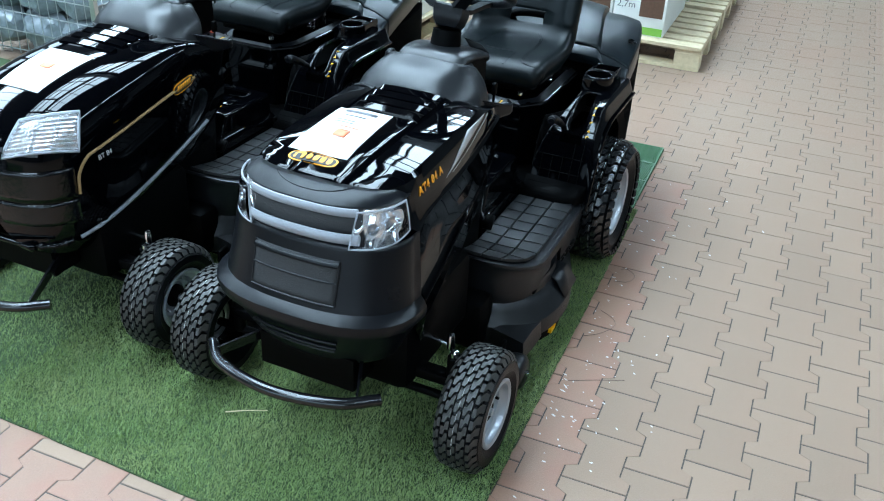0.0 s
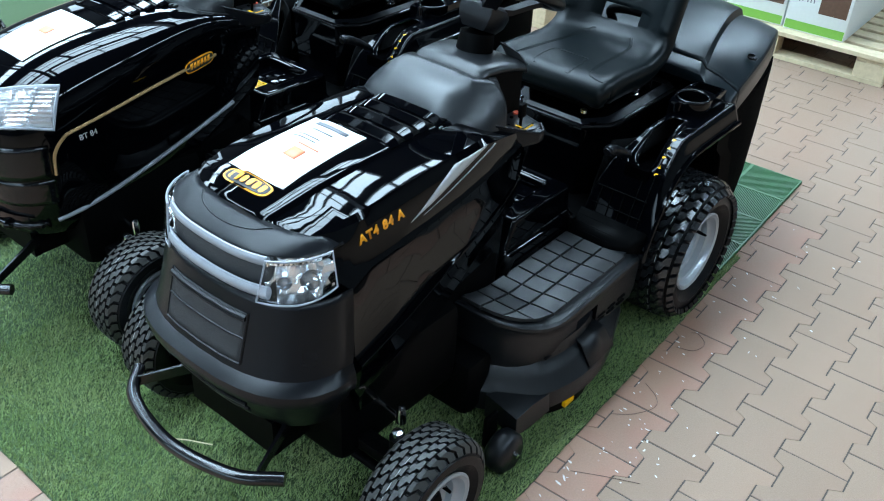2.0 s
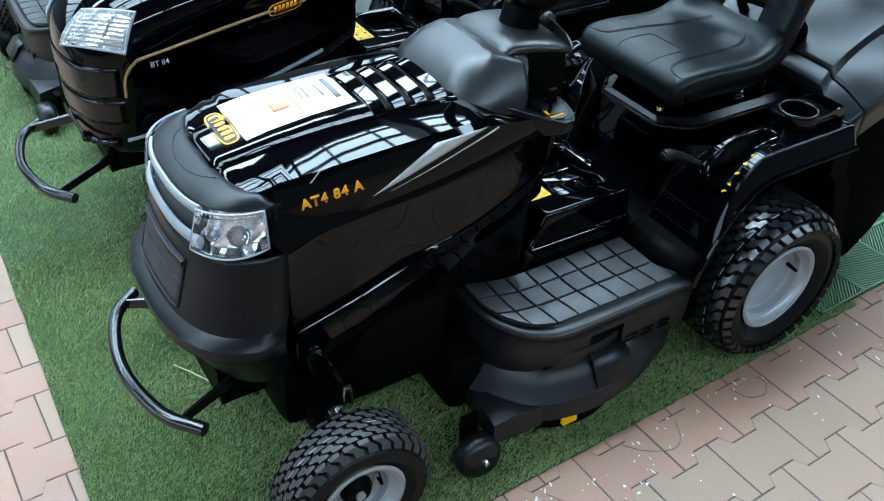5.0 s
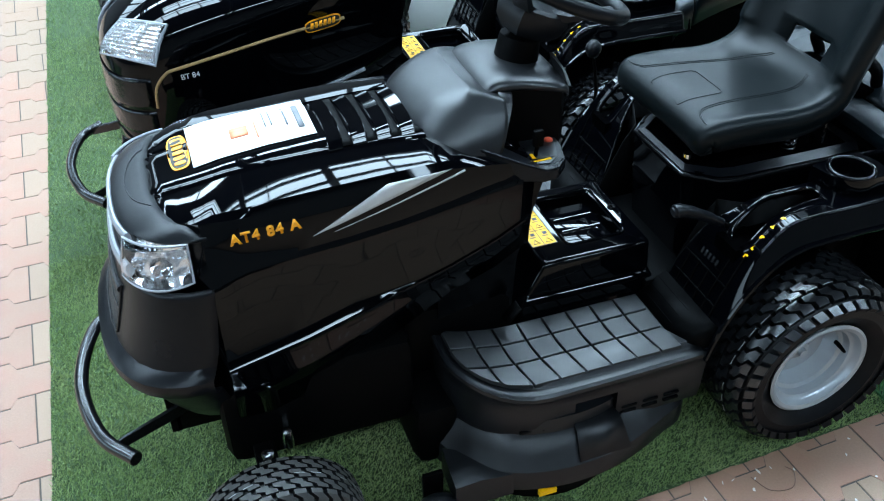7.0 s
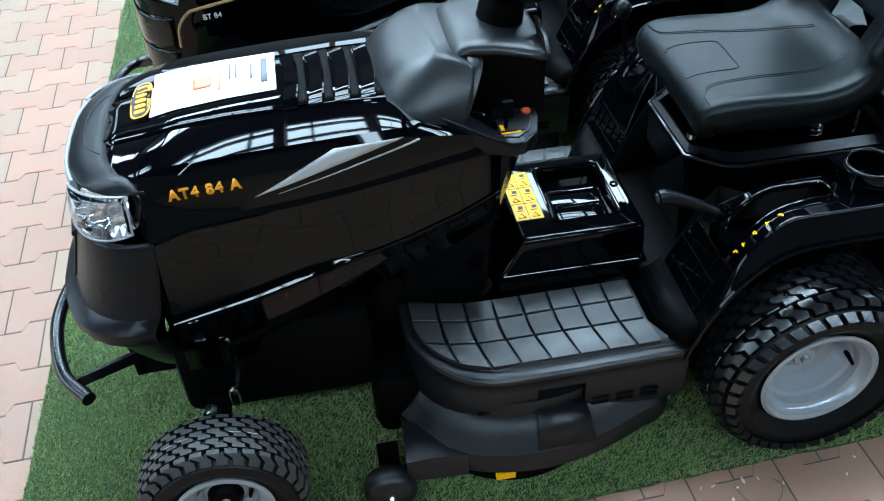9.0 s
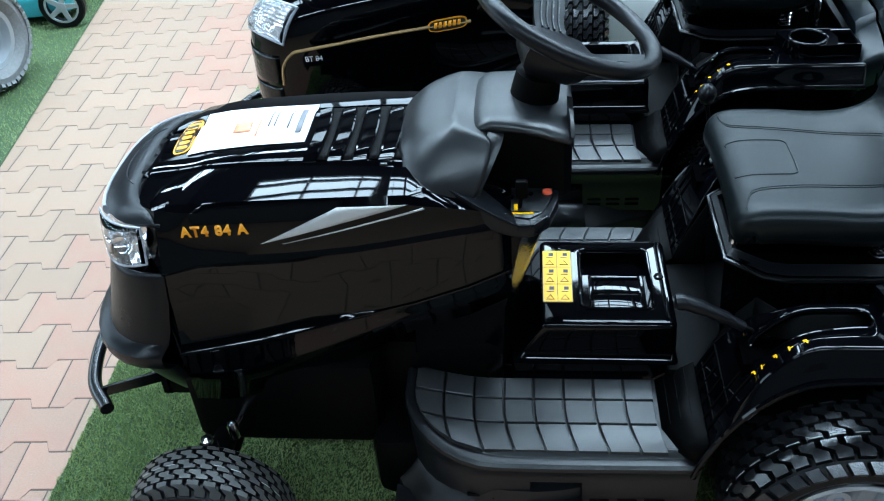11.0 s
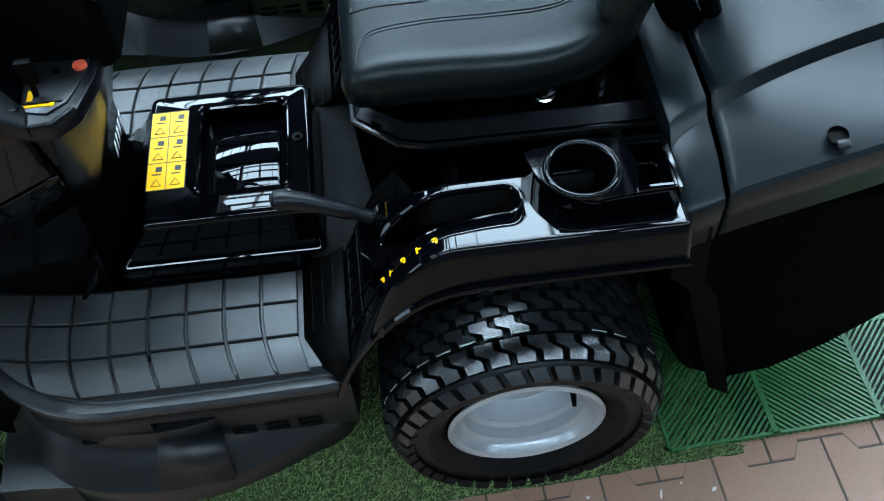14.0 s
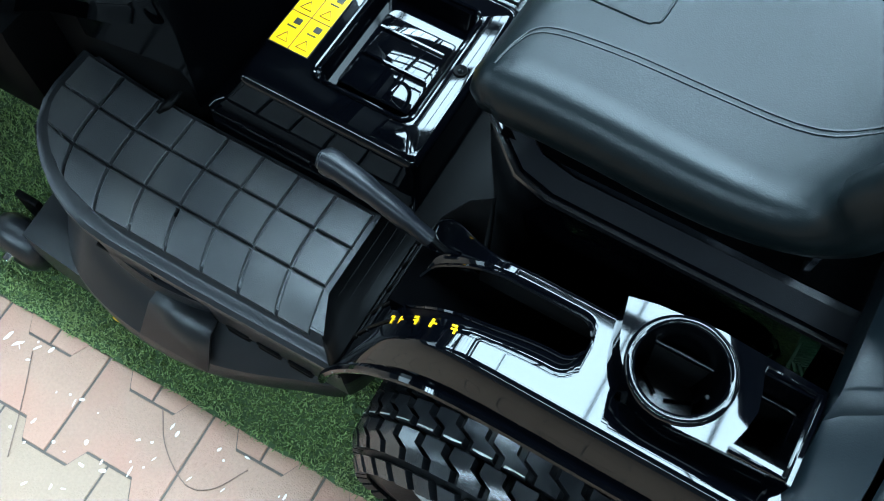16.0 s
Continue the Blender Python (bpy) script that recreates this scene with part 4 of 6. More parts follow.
def deck(T):
    key = [(.338, 0), (.340, -.15), (.346, -.235), (.366, -.292), (.402, -.345), (.466, -.402), (.540, -.428), (.620, -.437), (.700, -.431), (.780, -.410), (.855, -.380), (.925, -.345), (.945, -.25), (.945, 0)]
    near = smooth_path([(x, y, 0) for x, y in key], 4)
    line = [(p.x, p.y) for p in near] + [(p.x, -p.y) for p in near[-2:0:-1]]

    def ring(inset, z, rise=0.0):
        out = []
        n = len(line)
        for i, (x, y) in enumerate(line):
            d = Vector((line[(i + 1) % n][0] - line[i - 1][0], line[(i + 1) % n][1] - line[i - 1][1])).normalized()
            front = max(0.0, min(1.0, (.50 - x) / .14))
            out.append((x - d.y * inset, y + d.x * inset, z + rise * front))
        return out
    d = part("cutting_deck", loft([ring(.008, .084), ring(0, .092), ring(0, .134), ring(.0025, .143, .004), ring(.010, .151, .006), ring(.026, .169, .014), ring(.042, .186, .022), ring(.050, .192, .024), ring(.056, .200, .024), ring(.060, .235, .02)]), DECK, T,
             "dark grey plastic mower deck", smooth=24)
    part("deck_shell", spin([(.19, .045), (.20, .05), (.20, .10)], 40, (.60, -.225, 0), "z"), FRAME, d)
    part("deck_shell", spin([(.19, .045), (.20, .05), (.20, .10)], 40, (.60, .225, 0), "z"), FRAME, d)
    part("hazard_label", block(.535, .575, -.4285, -.418, .066, .080, 0.0), YELLOW, d, "small yellow label")
    for s in (-1, 1):
        br = loft([[(.360, s * .300, .152), (.356, s * .398, .134), (.356, s * .402, .080), (.360, s * .300, .080)], [(.40, s * .32, .152), (.41, s * .404, .146), (.41, s * .410, .082), (.40, s * .30, .080)], [(.47, s * .36, .140), (.480, s * .408, .140), (.480, s * .414, .086), (.47, s * .30, .086)]])
        part("gusset", br, DECK, d, smooth=20)
        part("roller", spin([(.0005, -.032), (.040, -.030), (.054, -.018), (.056, 0), (.054, .018), (.040, .030), (.0005, .032)], 28, (.317, s * .395, .058)), DECK, d, "black anti-scalp roller", smooth=50)
        part("roller_bolt", spin([(.0005, -.012), (.007, -.012), (.009, 0)], 10, (.317, s * .425, .066)), CHROME, d)
        part("roller_arm", block(.300, .345, s * .352, s * .340, .05, .14, .003), FRAME, d)


FENDER = [(.932, .316, .932, .316, .928, .300), (.951, .370, .951, .370, .940, .345), (.980, .447, .980, .447, .965, .405), (1.014, .520, 1.014, .520, .998, .462), (1.042, .558, 1.042, .558, 1.030, .500),
          (1.070, .586, 1.070, .586, 1.062, .527), (1.097, .6005, 1.097, .6005, 1.095, .543), (1.125, .6040, 1.125, .6040, 1.130, .550), (1.165, .6045, 1.165, .6045, 1.165, .552), (1.198, .6045, 1.198, .6045, 1.198, .553),
          (1.30, .6045, 1.30, .6045, 1.30, .553), (1.412, .6045, 1.412, .6045, 1.412, .553)]


def fender(T, s):
    """Rear wing with a slot for the lever and a raised cup holder."""
    tops = smooth_path([(r[0], r[1], 0) for r in FENDER], 16)
    lips = smooth_path([(r[4], r[5], 0) for r in FENDER], 16)
    SA, SB = 1.012, 1.204

    def ease(f):
        f = min(1.0, max(0.0, f))
        return f * f * (3 - 2 * f)

    def slot(x):
        f = min(1.0, max(0.0, (x - SA) / .022))
        rnd = math.sqrt(max(0.0, 1 - (1 - f) ** 2))
        a, b = .297 - .028 * rnd, .297 + .025 * rnd - .009 * ease((x - 1.09) / .09)
        g = math.sqrt(max(0.0, 1 - (1 - min(1.0, max(0.0, (SB - x) / .020))) ** 2))
        a, b = .289 + (a - .289) * g, .289 + (b - .289) * g
        return a, max(b, a + .0015)
    drop = ((.3588, .006), (.3612, .04), (.364, .12), (.3672, .25), (.3705, .42), (.3742, .60), (.3785, .82), (.382, .95), (.384, 1.0))
    rows, xs = [], []
    for p, e in zip(tops, lips):
        x, z = p.x, p.y
        yin = .252 - .077 * (1 - ease((x - .95) / .15))
        a, b = slot(min(SB, max(SA, x)))
        row = [(x, y, z) for y in (yin, yin + .004, (yin + a) / 2, a, b, (b + .357) / 2, .3545, .357)]
        row += [(x + (e.x - x) * f, y, z + (e.y - z) * f) for y, f in drop]
        rows.append([(q, s * y, w) for q, y, w in row])
        xs.append(x)
    bm = bmesh.new()
    R = [[bm.verts.new(q) for q in r] for r in rows]
    for i in range(len(R) - 1):
        for j in range(len(R[0]) - 1):
            mx = (xs[i] + xs[i + 1]) / 2
            if 1 <= j <= 4 and 1.245 < mx < 1.39:
                continue          # open under the cup holder
            if j == 3 and SA < mx < SB:
                continue          # lever slot
            bm.faces.new((R[i][j], R[i][j + 1], R[i + 1][j + 1], R[i + 1][j]))
    wing = part("rear_wing", bm, GLOSS, T, "glossy black rear wing with a lever slot", smooth=40, solid=0.005)
    edge = [(x, z) for x, z in ((p.x, p.y) for p in tops) if SA + .001 < x < SB]
    for k in (0, 1):
        part("slot_lip", tube([(x, s * slot(x)[k], z + .0005) for x, z in edge], .0022, 6), GLOSS, wing)
    # dull black block below the slot, and the inner wall
    part("slot_block", block(1.0, 1.22, s * .25, s * .32, .40, .525), DARK, wing)
    lip = [(xl, s * .386, zl) for _, _, _, _, xl, zl in FENDER]
    part("wing_edge", tube(smooth_path(lip, 4), .006, 8), GLOSS, wing)
    part("inner_guard", loft([[(xi, s * (.178 if xi < 1.05 else .255), zi - .004), (xi, s * (.178 if xi < 1.05 else .255), .16)] for xi, zi, *_ in FENDER], closed=False), FRAME, wing, solid=.004)
    ramp = bmesh.new()
    lo = [ramp.verts.new((x, s * y, .3205)) for x, y in ((.878, .165), (.878, .290), (.906, .345), (.935, .372))]
    hi = [ramp.verts.new((.952, s * y, .374)) for y in (.165, .290, .345, .372)]
    for k in range(3):
        ramp.faces.new((lo[k], lo[k + 1], hi[k + 1], hi[k]))
    part("grip_ramp", ramp, FRAME, wing, smooth=20, solid=.003)
    for f in (.25, .5, .75):
        part("grip_rib", tube([(x + (.952 - x) * f, s * y, .3225 + .0535 * f) for x, y in ((.878, .170), (.878, .290), (.906, .345), (.930, .368))], .0018, 6), FRAME, wing)
    # grip ribs on the front of the wing
    inner_line = [(q[0], q[1]) for q in FENDER[:4]]
    for y in (.205, .240, .275, .308, .338):
        part("grip_rib", tube(smooth_path([(x - .001, s * y, z + .0015) for x, z in inner_line[:3 if y < .3 else 4]], 3), .0018, 6), FRAME, wing)
    for x in (.944, .962, .980):
        z = float(np.interp(x, [q[0] for q in FENDER], [q[1] for q in FENDER]))
        part("grip_rib", tube([(x - .001, s * .190, z + .0015), (x - .001, s * .265, z + .0015), (x - .001, s * .342, z + .0015)], .0018, 6), FRAME, wing)
    # yellow marks along the slot
    if s < 0:
        for k, f in enumerate((1.014, 1.027, 1.044, 1.065, 1.087)):
            z = float(np.interp(f, [q[0] for q in FENDER], [q[1] for q in FENDER]))
            sl = math.atan2(float(np.interp(f + .008, [q[0] for q in FENDER], [q[1] for q in FENDER])) - z, .008)
            marks = (((-.0030, .0000, .0016, .0036), (-.0030, -.0044, .0016, .0012)) if k % 2 else ((-.0012, .0028, .0034, .0012), (.0018, -.0022, .0014, .0030))) + ((.0, -.0008, .0040, .0008),)
            for dx, dy, hx, hy in marks:
                bmk = block(dx - hx, dx + hx, dy - hy, dy + hy, 0, .0010)
                bmk.transform(Matrix.Translation((f, s * .3365, z + .0008)) @ Matrix.Rotation(-sl, 4, "Y"))
                part("height_mark", bmk, YELLOW, wing)
    # cup holder
    out = [(1.214, .244), (1.224, .283), (1.240, .308), (1.262, .324), (1.29, .332), (1.33, .331), (1.402, .329), (1.402, .238), (1.30, .232), (1.24, .238)]
    cup = new("cup_holder")
    cup.parent = T
    tagged(cup, "glossy black moulded cup holder")
    bm = bmesh.new()

    def loop(pts, z):
        vs = [bm.verts.new((x, s * y, z)) for x, y in pts]
        return vs, [bm.edges.new((vs[i], vs[(i + 1) % len(vs)])) for i in range(len(vs))]
    dense = [(p.x, p.y) for p in smooth_path([(x, y, 0) for x, y in out[:6]], 4)] + out[6:]
    circ = [(1.283 + .0415 * math.cos(q), .283 + .0415 * math.sin(q)) for q in (2 * math.pi * i / 40 for i in range(40))]
    rect = [(1.347, .250), (1.392, .250), (1.392, .320), (1.347, .320), (1.352, .303), (1.355, .285), (1.352, .267)]
    o, oe = loop(dense, .640)
    c, ce = loop(circ, .640)
    r, re = loop(rect, .640)
    bmesh.ops.triangle_fill(bm, edges=oe + ce + re, use_beauty=True)

    def in_hole(f):
        q = f.calc_center_median()
        return math.hypot(q.x - 1.283, abs(q.y) - .283) < .0410 or (q.x > 1.3535 and q.x < 1.392 and .250 < abs(q.y) < .320)
    bmesh.ops.delete(bm, geom=[f for f in bm.faces if in_hole(f)], context="FACES_ONLY")

    def down(vs, z, scale, cx, cy):
        lo = [bm.verts.new((cx + (v.co.x - cx) * scale, s * cy + (v.co.y - s * cy) * scale, z)) for v in vs]
        for i in range(len(vs)):
            bm.faces.new((vs[i], vs[(i + 1) % len(vs)], lo[(i + 1) % len(vs)], lo[i]))
        return lo
    down(o, .590, 1.02, 1.30, .285)
    dark = [bm.faces.new(down(c, .535, .88, 1.283, .283)), bm.faces.new(down(r, .535, .95, 1.37, .285))]
    for f in dark + [g for f in dark for e in f.edges for g in e.link_faces]:
        f.material_index = 1
    part("tray", bm, GLOSS, cup, smooth=25).data.materials.append(SATIN)
    # floor disc in lighter charcoal, standing for the light that falls in
    part("well_floor", spin([(.0005, .5385), (.030, .5385), (.0355, .537)], 28, (1.283, s * .283, 0), "z"), DASH, cup)
    for q in (.4, 2.5, 4.6):
        c0, d0 = Vector((1.283, s * .283, .541)), Vector((math.cos(q), math.sin(q), 0))
        part("well_rib", tube([c0 + d0 * .006, c0 + d0 * .033, c0 + d0 * .036 + Vector((0, 0, .03))], .0022, 6), GLOSS, cup)
    ring = [(1.283 + .0455 * math.cos(q), s * (.283 + .0455 * math.sin(q)), .6405) for q in (2 * math.pi * i / 48 for i in range(48))]
    part("rim_ring", tube(ring, .0050, 10, closed=True), GLOSS, cup)
    edge = [(x, s * y, .640) for x, y in [(1.347, .245), (1.395, .245), (1.395, .327), (1.345, .327)]]
    part("rim_edge", tube(edge, .0035, 8), GLOSS, cup)


def seat(T):
    """One-piece bucket: cushion with a rounded front roll and side walls, winged back with an opening."""
    way = [(1.036, .650), (1.012, .653), (1.001, .668), (.999, .689), (1.008, .707), (1.025, .717), (1.055, .721), (1.12, .720), (1.19, .715), (1.26, .711), (1.31, .713), (1.345, .724),
           (1.370, .745), (1.385, .775), (1.402, .822), (1.424, .88), (1.446, .94), (1.464, 1.0), (1.475, 1.035), (1.490, 1.058), (1.512, 1.056)]
    P = smooth_path([(x, 0, z) for x, z in way], 4)
    n, yo = len(P), .03
    cols = [(1, -1.0), (1, -.62), (1, -.30), (.972, -.09), (.90, -.005), (.80, .0), (.62, .0), (.35, .0), (0, .0)]
    verts, faces = [], []
    for k, p in enumerate(P):
        t = (P[min(k + 1, n - 1)] - P[max(k - 1, 0)]).normalized()
        nrm = Vector((-t.z, 0, t.x))
        f = k / 4
        back = min(1.0, max(0.0, (f - 8.0) / 5.0))
        back = back * back * (3 - 2 * back)
        w = .186 - .026 * max(0.0, 1 - f / 5.0) ** 1.5 - .030 * max(0.0, (f - 15) / 5.0) ** 2
        depth = .058 * min(1.0, .15 + f / 5.5) if f < 6 else .058 - .004 * back
        depth *= 1 - .55 * max(0.0, (f - 17.5) / 2.5)
        row = []
        for c, h in cols:
            y = c * w
            wing = back * (.060 if f < 17 else .060 * max(.25, 1 - (f - 17) / 4)) * (max(0.0, (c - .42) / .5) ** 1.4 if c < .93 else 1.08)
            wing = min(wing, back * .062)
            dish = .006 * (1 - back) * (c * c - 1) if c < .9 else 0.0
            d = h * depth - (0.0 if c < .97 else 0.0)
            q = p + nrm * (wing + dish + d)
            inn = .012 * max(0.0, -h - .62) / .38
            row.append((q.x, y - inn, q.z))
        for x, y, z in row:
            verts.append((x, yo - y, z))
        for x, y, z in row[-2::-1]:
            verts.append((x, yo + y, z))
    m = 2 * len(cols) - 1
    for k in range(n - 1):
        for i in range(m - 1):
            if 49 <= k <= 53 and 7 <= i <= 8:
                continue          # opening in the backrest
            faces.append((k * m + i, k * m + i + 1, (k + 1) * m + i + 1, (k + 1) * m + i))
    st = new("seat")
    st.parent = T
    tagged(st, "black vinyl bucket seat with an open backrest")
    shell = mesh_object("seat_shell", verts, faces, VINYL, st, "", smooth=0, solid=.010, offset=-1.0)
    for p in shell.data.polygons:
        p.use_smooth = True
    tr = surface(shell)
    dn = (0, 0, -1)

    def near_seam(s, d):
        return [(x, yo + s * (y - d)) for x, y in ((1.012, .168), (1.018, .140), (1.035, .117), (1.10, .106), (1.20, .098), (1.29, .090), (1.34, .066))]
    loop = [(1.012, -.02), (1.018, -.03), (1.10, -.03), (1.118, -.025), (1.124, -.01), (1.124, .07), (1.118, .085), (1.10, .09), (1.018, .09), (1.012, .08)]
    for pts, rr in ((loop, .0016), *((near_seam(s, d), .0012) for s in (-1, 1) for d in (0, .007))):
        q = [on_surface(tr, (p.x, p.y, .95), dn, 0.0002) for p in smooth_path([(a, b, 0) for a, b in pts], 4)]
        part("seam", tube([p for p in q if p is not None], rr, 6), VINYL, st)
    # window lip and bar across the opening
    part("back_bar", tube([(1.425, -.045, .845), (1.424, .03, .848), (1.425, .105, .845)], .008, 8), VINYL, st)
    # pan, spring and bracket below
    part("seat_bracket", merge(block(1.04, 1.32, -.10, .15, .618, .640, .004), block(1.30, 1.33, -.10, .15, .585, .63, .004)), FRAME, st, "black steel seat bracket")
    for y in (-.10, .10):
        coil = [(1.27 + .016 * math.cos(q), y + .016 * math.sin(q), .590 + .0026 * q / math.pi * 2) for q in (math.pi / 6 * i for i in range(54))]
        part("spring", tube(coil, .0028, 6), CHROME, st, "coiled steel seat spring")
        part("spring_plate", block(1.345, 1.352, y - .02, y + .02, .585, .665, .001), CHROME, st)
    part("seat_bolt", spin([(.0005, .632), (.010, .632), (.010, .622)], 10, (1.008, -.096, 0), "z"), CHROME, st)


def catcher(T):
    """Rear grass box: moulded lid, front frame, cloth bag and legs."""
    c = new("grass_catcher")
    c.parent = T
    tagged(c, "black grass collector with a moulded plastic lid and cloth bag")

    def ring(x, ey, ez, ly, lz, uy, uz, cz):
        """Cross-section: upright side, firm outer edge, low shelf, step, raised middle."""
        half = [(ey + .005, ez - .085), (ey + .005, ez - .022), (ey + .0035, ez - .010), (ey - .002, ez - .003), (ey - .012, ez + .0005),
                ((ey + ly) / 2, (ez + lz) / 2 + .004), (ly + .006, lz), (ly, lz + .001), (uy + .002, uz - .002), (uy - .004, uz), (uy * .6, (uz + cz) / 2 + .001), (uy * .3, cz)]
        return [(x, -y, z) for y, z in half] + [(x, 0, cz)] + [(x, y, z) for y, z in half[::-1]]
    lid = [(1.464, .337, .628, .231, .659, .214, .678, .682), (1.52, .337, .650, .217, .682, .203, .703, .709), (1.60, .331, .668, .195, .695, .185, .718, .727),
           (1.70, .316, .681, .170, .700, .160, .725, .736), (1.80, .294, .686, .150, .700, .140, .726, .738), (1.90, .266, .676, .135, .688, .126, .712, .722), (1.945, .25, .650, .13, .66, .12, .68, .69), (1.955, .245, .60, .13, .61, .12, .63, .64)]
    dense = [smooth_path([(q[0], q[k], q[k + 1]) for q in lid], 4) for k in (1, 3, 5)] + [smooth_path([(q[0], q[7], 0) for q in lid], 4)]
    part("lid", loft([ring(e.x, e.y, e.z, l.y, l.z, u.y, u.z, m.y) for e, l, u, m in zip(*dense)], closed=False), CATCH, c, "moulded charcoal plastic lid", smooth=30, solid=.005)
    fr = [(1.402, .335, .585, .268, .605, .246, .630, .634), (1.406, .343, .603, .262, .634, .240, .658, .662), (1.416, .344, .612, .254, .645, .234, .667, .670), (1.457, .340, .626, .233, .657, .216, .676, .679), (1.460, .337, .618, .233, .648, .216, .668, .670)]
    part("front_frame", loft([ring(*q) for q in fr], closed=False), CATCH, c, "charcoal plastic front frame", smooth=36, solid=.004)
    # solid black plate, no recess: its colour stands for shade in the hand opening
    part("hand_opening_shade", prism([(1.470 + .032 * math.copysign(abs(math.cos(q)) ** .6, math.cos(q)), .02 + .115 * math.copysign(abs(math.sin(q)) ** .5, math.sin(q))) for q in (2 * math.pi * i / 28 for i in range(28))], .60, .694, .002), DARK, c, "raised black plate for the shade of the hand opening")
    for s in (-1, 1):
        pts = [[(1.410, s * .335, .57), (1.450, s * .347, .57), (1.446, s * .32, .57)], [(1.420, s * .335, .44), (1.465, s * .350, .44), (1.46, s * .32, .44)],
               [(1.450, s * .340, .41), (1.488, s * .358, .41), (1.48, s * .32, .41)], [(1.545, s * .345, .09), (1.575, s * .362, .09), (1.57, s * .33, .09)]]
        part("leg", loft(pts), FRAME, c, smooth=20)
    rings = []
    for x, zb, w in ((1.462, .20, .335), (1.50, .12, .338), (1.58, .055, .332), (1.66, .062, .328), (1.76, .10, .312), (1.86, .15, .290), (1.94, .22, .262)):
        rings.append([(x, -w, .57), (x, -w * 1.0, (zb + .57) / 2), (x, -w * .985, zb + .03), (x, -w * .90, zb), (x, w * .90, zb), (x, w * .985, zb + .03), (x, w, (zb + .57) / 2), (x, w, .57)])
    part("bag", loft(rings), FABRIC, c, "black cloth bag", smooth=50)
    for s in (-1, 1):
        h = part("latch_hole", spin([(.0005, .004), (.012, .004), (.013, .01)], 20, (0, 0, 0), "z"), FRAME, c)
        h.matrix_basis = pose(1.596, s * .308, .6735, -s * 10, -9, 0)
        g = part("latch", block(-.008, .008, -.004, .008, .002, .009, .002), MATTE, c, "dark latch")
        g.matrix_basis = pose(1.600, s * .322, .6715, -s * 10, -9, 0)
    part("handle_bar", tube(smooth_path([(1.50, -.08, .70), (1.480, -.08, .745), (1.475, .02, .760), (1.480, .12, .745), (1.50, .12, .70)], 5), .014, 10), FRAME, c, "black carrying handle")


def running_gear(T, style):
    part("chassis", block(-.16, 1.35, -.135, -.115, .235, .33, .003), FRAME, T, "black steel chassis rail")
    part("chassis", block(-.16, 1.35, .115, .135, .235, .33, .003), FRAME, T)
    part("cross_member", block(-.17, -.15, -.135, .135, .235, .33), FRAME, T)
    part("engine", block(.02, .42, -.13, .13, .33, .62, .02), FRAME, T, "black engine block under the bonnet")
    part("engine_tray", merge(block(-.07, .33, -.235, .235, .19, .42, .03), block(.32, .58, -.16, .16, .185, .42, .03)), FRAME, T)
    part("deck_mount", block(.31, .42, -.28, .28, .08, .25, .03), FRAME, T)
    part("floor_bridge", block(.90, 1.06, -.17, .17, .15, .36, .01), FRAME, T)
    part("gearbox", block(1.02, 1.38, -.15, .15, .12, .33, .02), FRAME, T, "black gearbox")
    part("front_axle", merge(block(-.022, .022, -.345, .345, .215, .245, .006), tube([(0, -.33, .165), (0, -.33, .30)], .018, 12), tube([(0, .33, .165), (0, .33, .30)], .018, 12), tube([(0, -.405, .165), (0, .405, .165)], .012, 10)), FRAME, T, "black front axle beam")
    for s in (-1, 1):
        part("track_rod", tube([(.045, s * .30, .300), (.06, s * .12, .305)], .006, 8), CHROME, T, "steel track rod")
        part("rod_end", spin([(.0005, .332), (.009, .330), (.011, .315), (.011, .29)], 12, (.045, s * .30, 0), "z"), CHROME, T)
        part("king_pin", spin([(.0005, .318), (.012, .316), (.012, .29)], 12, (0, s * .33, 0), "z"), CHROME, T)
    part("rear_axle", tube([(1.205, -.335, .22), (1.205, .335, .22)], .02, 12), FRAME, T)
    # bull bar
    fx, fz = (0, 0) if style == "sharp" else (-.058, -.056)          # the older pattern carries it lower and further out
    pts = smooth_path([(-.238 + fx, -.248, .306 + fz), (-.300 + fx, -.160, .306 + fz), (-.330 + fx, 0, .306 + fz), (-.300 + fx, .160, .306 + fz), (-.238 + fx, .232, .306 + fz)], 8)
    bar = part("bumper", tube(pts, .0145, 16), TUBE, T, "bent black tubular front bumper")
    for s in (-1, 1):
        part("bumper_arm", loft([[(-.272 + fx, s * .205, .318 + fz), (-.272 + fx, s * .205, .294 + fz), (-.262 + fx, s * .195, .294 + fz), (-.262 + fx, s * .195, .318 + fz)], [(-.10, s * .130, .318), (-.10, s * .130, .290), (-.10, s * .118, .290), (-.10, s * .118, .318)]]), TUBE, bar)


